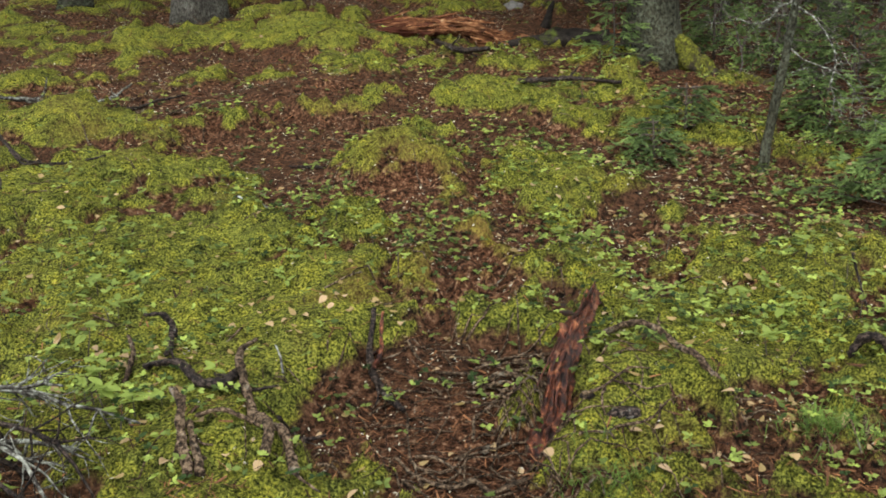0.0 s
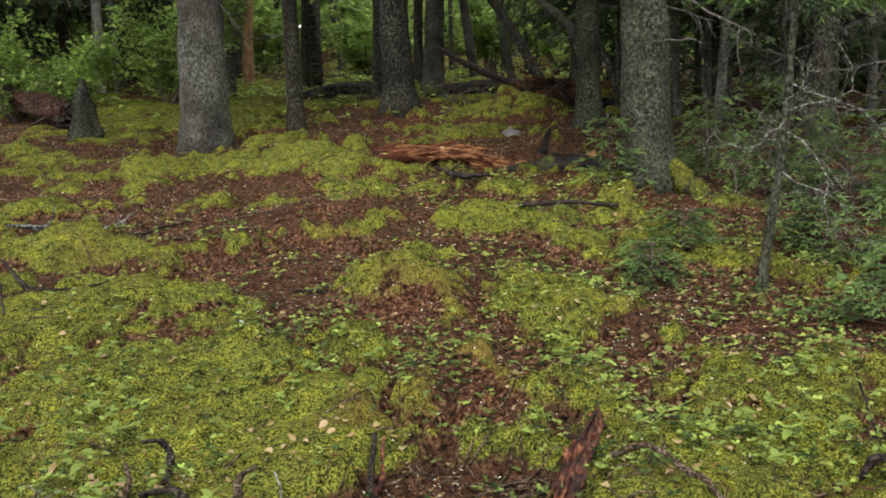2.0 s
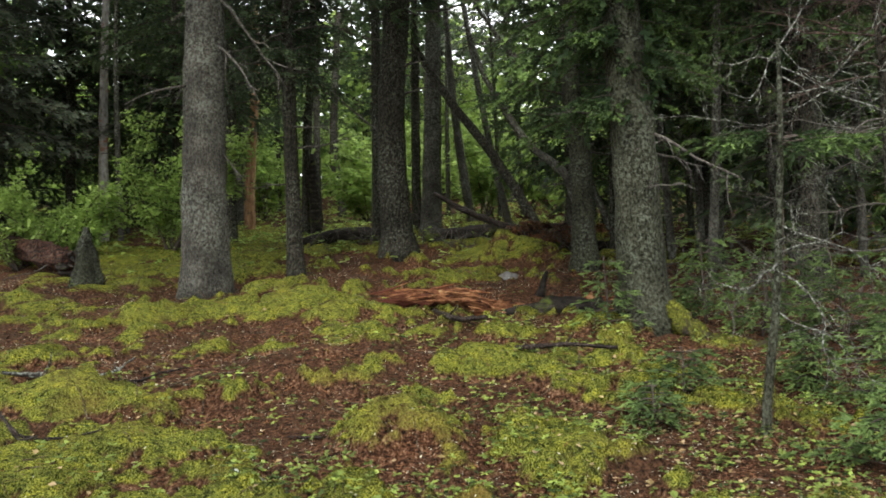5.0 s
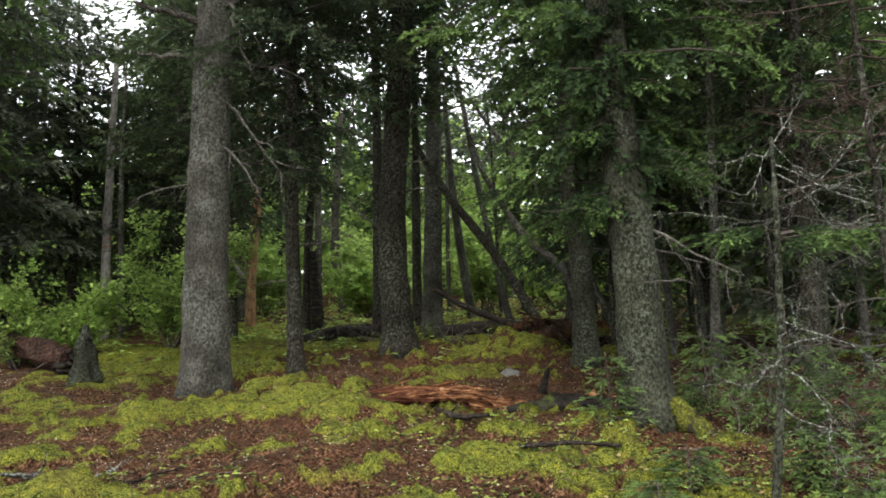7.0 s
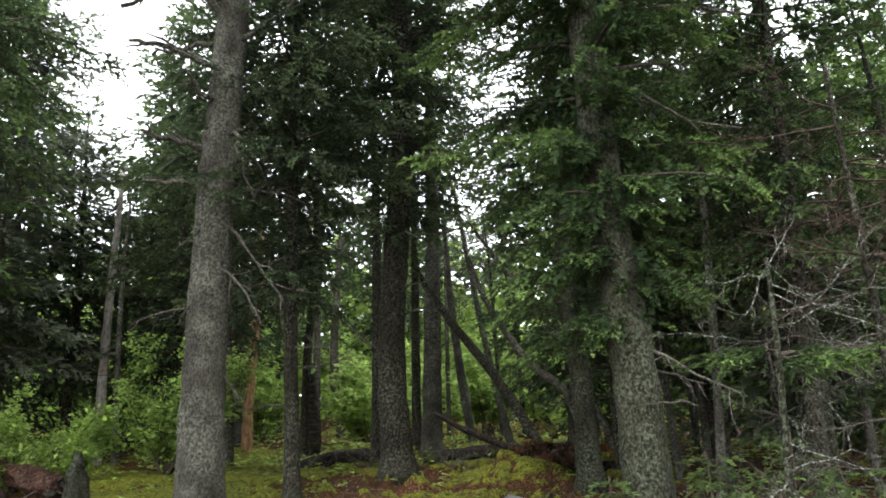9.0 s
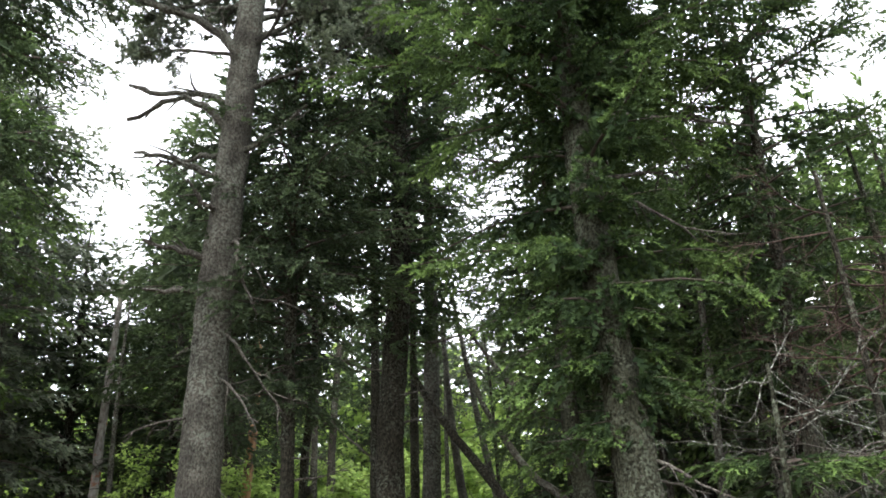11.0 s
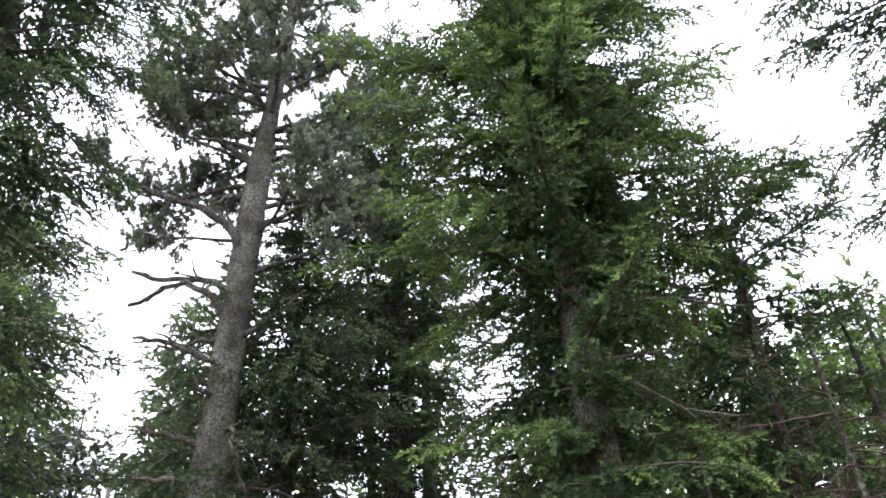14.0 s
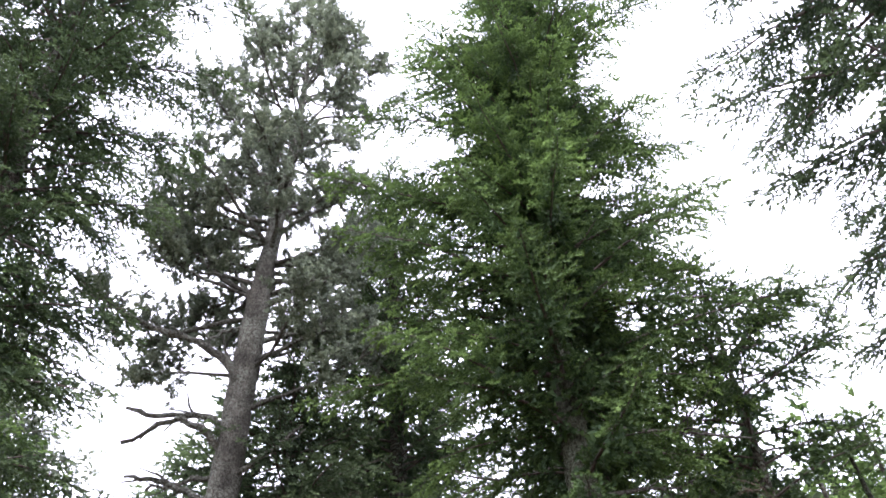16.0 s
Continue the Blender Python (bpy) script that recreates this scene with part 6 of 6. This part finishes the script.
# pale undergrowth farther up the slope
y = rng.uniform(11.5, 27, 7000)
x = rng.uniform(-0.5, 0.45, 7000) * y
k = rng.uniform(0, 1, 7000) < np.clip(0.55 + 0.7 * lump(x, y, 0.9, 17), 0, 1) * np.clip((y - 11) / 5, 0.15, 1)
x, y = x[k], y[k]
n = len(x)
s = Soup()
top = np.stack([x, y, ground_z(x, y, False) + rng.uniform(0.02, 0.22, n)], 1)
for b in range(4):
    a = b * 1.57 + rng.uniform(0, 6.28, n)
    leaves(s, top, np.stack([np.cos(a), np.sin(a), rng.uniform(-0.2, 0.6, n)], 1), np.tile([0, 0, 1.0], (n, 1)) + rng.normal(0, 0.2, (n, 3)), rng.uniform(0.05, 0.12, n), LEAF_PLAIN, np.clip(rng.normal(0.6, 0.25, n), 0, 1))
tagged(new("undergrowth", s.mesh("undergrowth", LEAF, False)), "pale green low growth on the slope under spruces", "undergrowth", kind="stuff")

# larger seedlings, one by one
PLANT_MESHES = []
for k in range(3):
    st, lf = Soup(), Soup()
    h = (0.09, 0.13, 0.07)[k]
    tube(st, crooked(rng, (0, 0, -0.01), (0, 0, 1), h, 4, 0.1), [0.002, 0.002, 0.0015, 0.001], 4)
    leaves(lf, [(0, 0, 0)], [(0, 1, 0.15)], [(0, 0, 1.0)], [1.0], LEAF_FINE, [0.5])
    PLANT_MESHES.append((h, st.mesh("stem", LIMB), lf.mesh("leaf", HERB, False)))
# clusters of seedlings: middle, spread, how many, size
CLUSTERS = [(-1.3, 3.05, 0.22, 0.3, 20, 1.0), (1.2, 3.1, 0.28, 0.32, 24, 0.95), (-0.25, 3.62, 0.12, 0.07, 6, 0.9), (-0.95, 2.35, 0.2, 0.18, 10, 0.9), (0.75, 3.9, 0.25, 0.3, 8, 0.7), (1.5, 2.77, 0.06, 0.08, 5, 1.4), (-1.55, 4.1, 0.12, 0.2, 5, 0.85), (0.0, 2.5, 0.35, 0.3, 6, 0.5), (-0.75, 3.1, 0.2, 0.15, 5, 0.65)]
rng = np.random.default_rng(83)
PLANTS = [(rng.normal(cx, sx), max(2.0, rng.normal(cy, sy)), size * rng.uniform(0.75, 1.2)) for cx, cy, sx, sy, count, size in CLUSTERS for _ in range(count)]
for x, y, size in PLANTS:
    k = int(rng.integers(0, 3))
    h, st, lf = PLANT_MESHES[k]
    ob = new("seedling")
    tagged(ob, "small green seedling with oval leaves in moss", "plant", "seedlings in the moss")
    ob.matrix_basis = pose(x, y, float(ground_z(x, y)) - 0.005, 0, 0, rng.uniform(0, 360)) @ Matrix.Scale(size, 4)
    o = new("stem", st)
    o.parent = ob
    for b in range(int(rng.integers(4, 8))):
        o = new("leaf", lf)
        o.parent = ob
        o.matrix_basis = pose(0, 0, h * rng.uniform(0.65, 1.0), rng.uniform(-25, 30), rng.uniform(-15, 15), b * 63 + rng.uniform(-20, 20)) @ Matrix.Scale(rng.uniform(0.03, 0.06), 4)

# fallen leaves: the nearest one by one, the rest as litter
FALLEN = [(1.35, 4.6, 0.7, 0.7, 0, 1.0), (1.2, 3.6, 0.7, 0.6, 0, 0.5), (0.6, 4.7, 0.6, 0.5, 0, 0.4), (-0.25, 2.95, 0.25, 0.15, 0, 0.8), (-1.5, 7.2, 1.5, 0.8, 0, 0.6), (1.5, 5.8, 0.9, 0.8, 0, 0.8), (0.9, 2.3, 0.4, 0.3, 0, 0.5), (0.5, 7.6, 1.0, 0.8, 0, 0.5), (-1.0, 2.6, 0.5, 0.5, 0, 0.3)]
LEAF_MESHES = []
for k in range(5):
    lf = Soup()
    leaves(lf, [(0, -0.4, 0)], [(0, 1, 0.1)], [(0, 0, 1.0)], [1.0], leaf_shape(4, (0.75, 0.6, 0.85, 0.7, 0.55)[k], (0.4, -0.3, 0.6, 0.2, -0.5)[k], (0.3, -0.3, 0.15, 0.5, 0.1)[k]), [(0.9, 0.3, 0.7, 1.0, 0.1)[k]])
    LEAF_MESHES.append(lf.mesh("fallen_leaf", DEAD_LEAF, False))
x, y = scatter(rng, 10000, 2.0, 10, 1.4)
k = rng.uniform(0, 1, len(x)) < np.clip(ellipses(x, y, FALLEN), 0.10, 1) * 0.8
x, y = x[k], y[k]
order = np.argsort(y)
x, y = x[order], y[order]
for i in range(min(290, len(x))):
    ob = new("fallen_leaf", LEAF_MESHES[int(rng.integers(0, 5))])
    tagged(ob, "dry pale tan leaf fallen on moss", "leaf", "fallen leaves")
    ob.matrix_basis = pose(x[i], y[i], float(ground_z(x[i], y[i])) + 0.012, rng.uniform(-25, 25), rng.uniform(-25, 25), rng.uniform(0, 360)) @ Matrix.Scale(rng.uniform(0.022, 0.042), 4)
x, y = x[290:], y[290:]
n = len(x)
s = Soup()
a = rng.uniform(0, 6.28, n)
leaves(s, np.stack([x, y, ground_z(x, y) + 0.012], 1), np.stack([np.cos(a), np.sin(a), rng.normal(0, 0.25, n)], 1), np.tile([0, 0, 1.0], (n, 1)) + rng.normal(0, 0.3, (n, 3)), rng.uniform(0.022, 0.042, n) * (0.9 + 0.04 * y), leaf_shape(2, 0.8), rng.uniform(0, 1, n))
tagged(new("leaf_litter", s.mesh("leaf_litter", DEAD_LEAF, False)), "scattered dry tan leaves on the forest floor", "leaves", kind="stuff")

# pale flecks: broken leaf, lichen and bark on the litter
x, y = scatter(rng, 46000, 2.0, 13, 1.0)
k = rng.uniform(0, 1, len(x)) < np.clip(1.1 - 1.0 * moss_at(x, y), 0.18, 1) * np.clip(0.5 + 0.8 * lump(x, y, 2.2, 41), 0.08, 1)
x, y = x[k], y[k]
n = len(x)
s = Soup()
a = rng.uniform(0, 6.28, n)
leaves(s, np.stack([x, y, ground_z(x, y) + 0.014], 1), np.stack([np.cos(a), np.sin(a), rng.normal(0, 0.3, n)], 1), np.tile([0, 0, 1.0], (n, 1)) + rng.normal(0, 0.35, (n, 3)), rng.uniform(0.007, 0.019, n) * (0.55 + 0.12 * y), leaf_shape(2, 0.42), rng.uniform(0.0, 1, n))
tagged(new("leaf_fragments", s.mesh("leaf_fragments", PALE_BIT, False)), "pale leaf fragments and lichen flakes on litter", "litter", kind="stuff")

# grass tufts
for gx, gy, count in ((0.42, 2.08, 160), (1.08, 2.27, 260)):
    s = Soup()
    for _ in range(count):
        a = rng.uniform(0, 6.28)
        b = np.array([gx + rng.normal(0, 0.07), gy + rng.normal(0, 0.05), 0])
        b[2] = float(ground_z(b[0], b[1]))
        l = rng.uniform(0.05, 0.12)
        tip = b + np.array([math.cos(a) * l * 0.8, math.sin(a) * l * 0.8, l * 0.5])
        mid = b + np.array([math.cos(a) * l * 0.3, math.sin(a) * l * 0.3, l * 0.5])
        w = np.array([-math.sin(a), math.cos(a), 0]) * 0.0012
        s.add([b - w, b + w, mid + w, mid - w, tip], [[3, 2, 4]], [[0, 1, 2, 3]], [0.2, 0.2, 0.6, 0.6, 0.9])
    tagged(new("grass_tuft", s.mesh("grass_tuft", GRASS, False)), "fine green grass tuft among litter", "grass", kind="stuff")
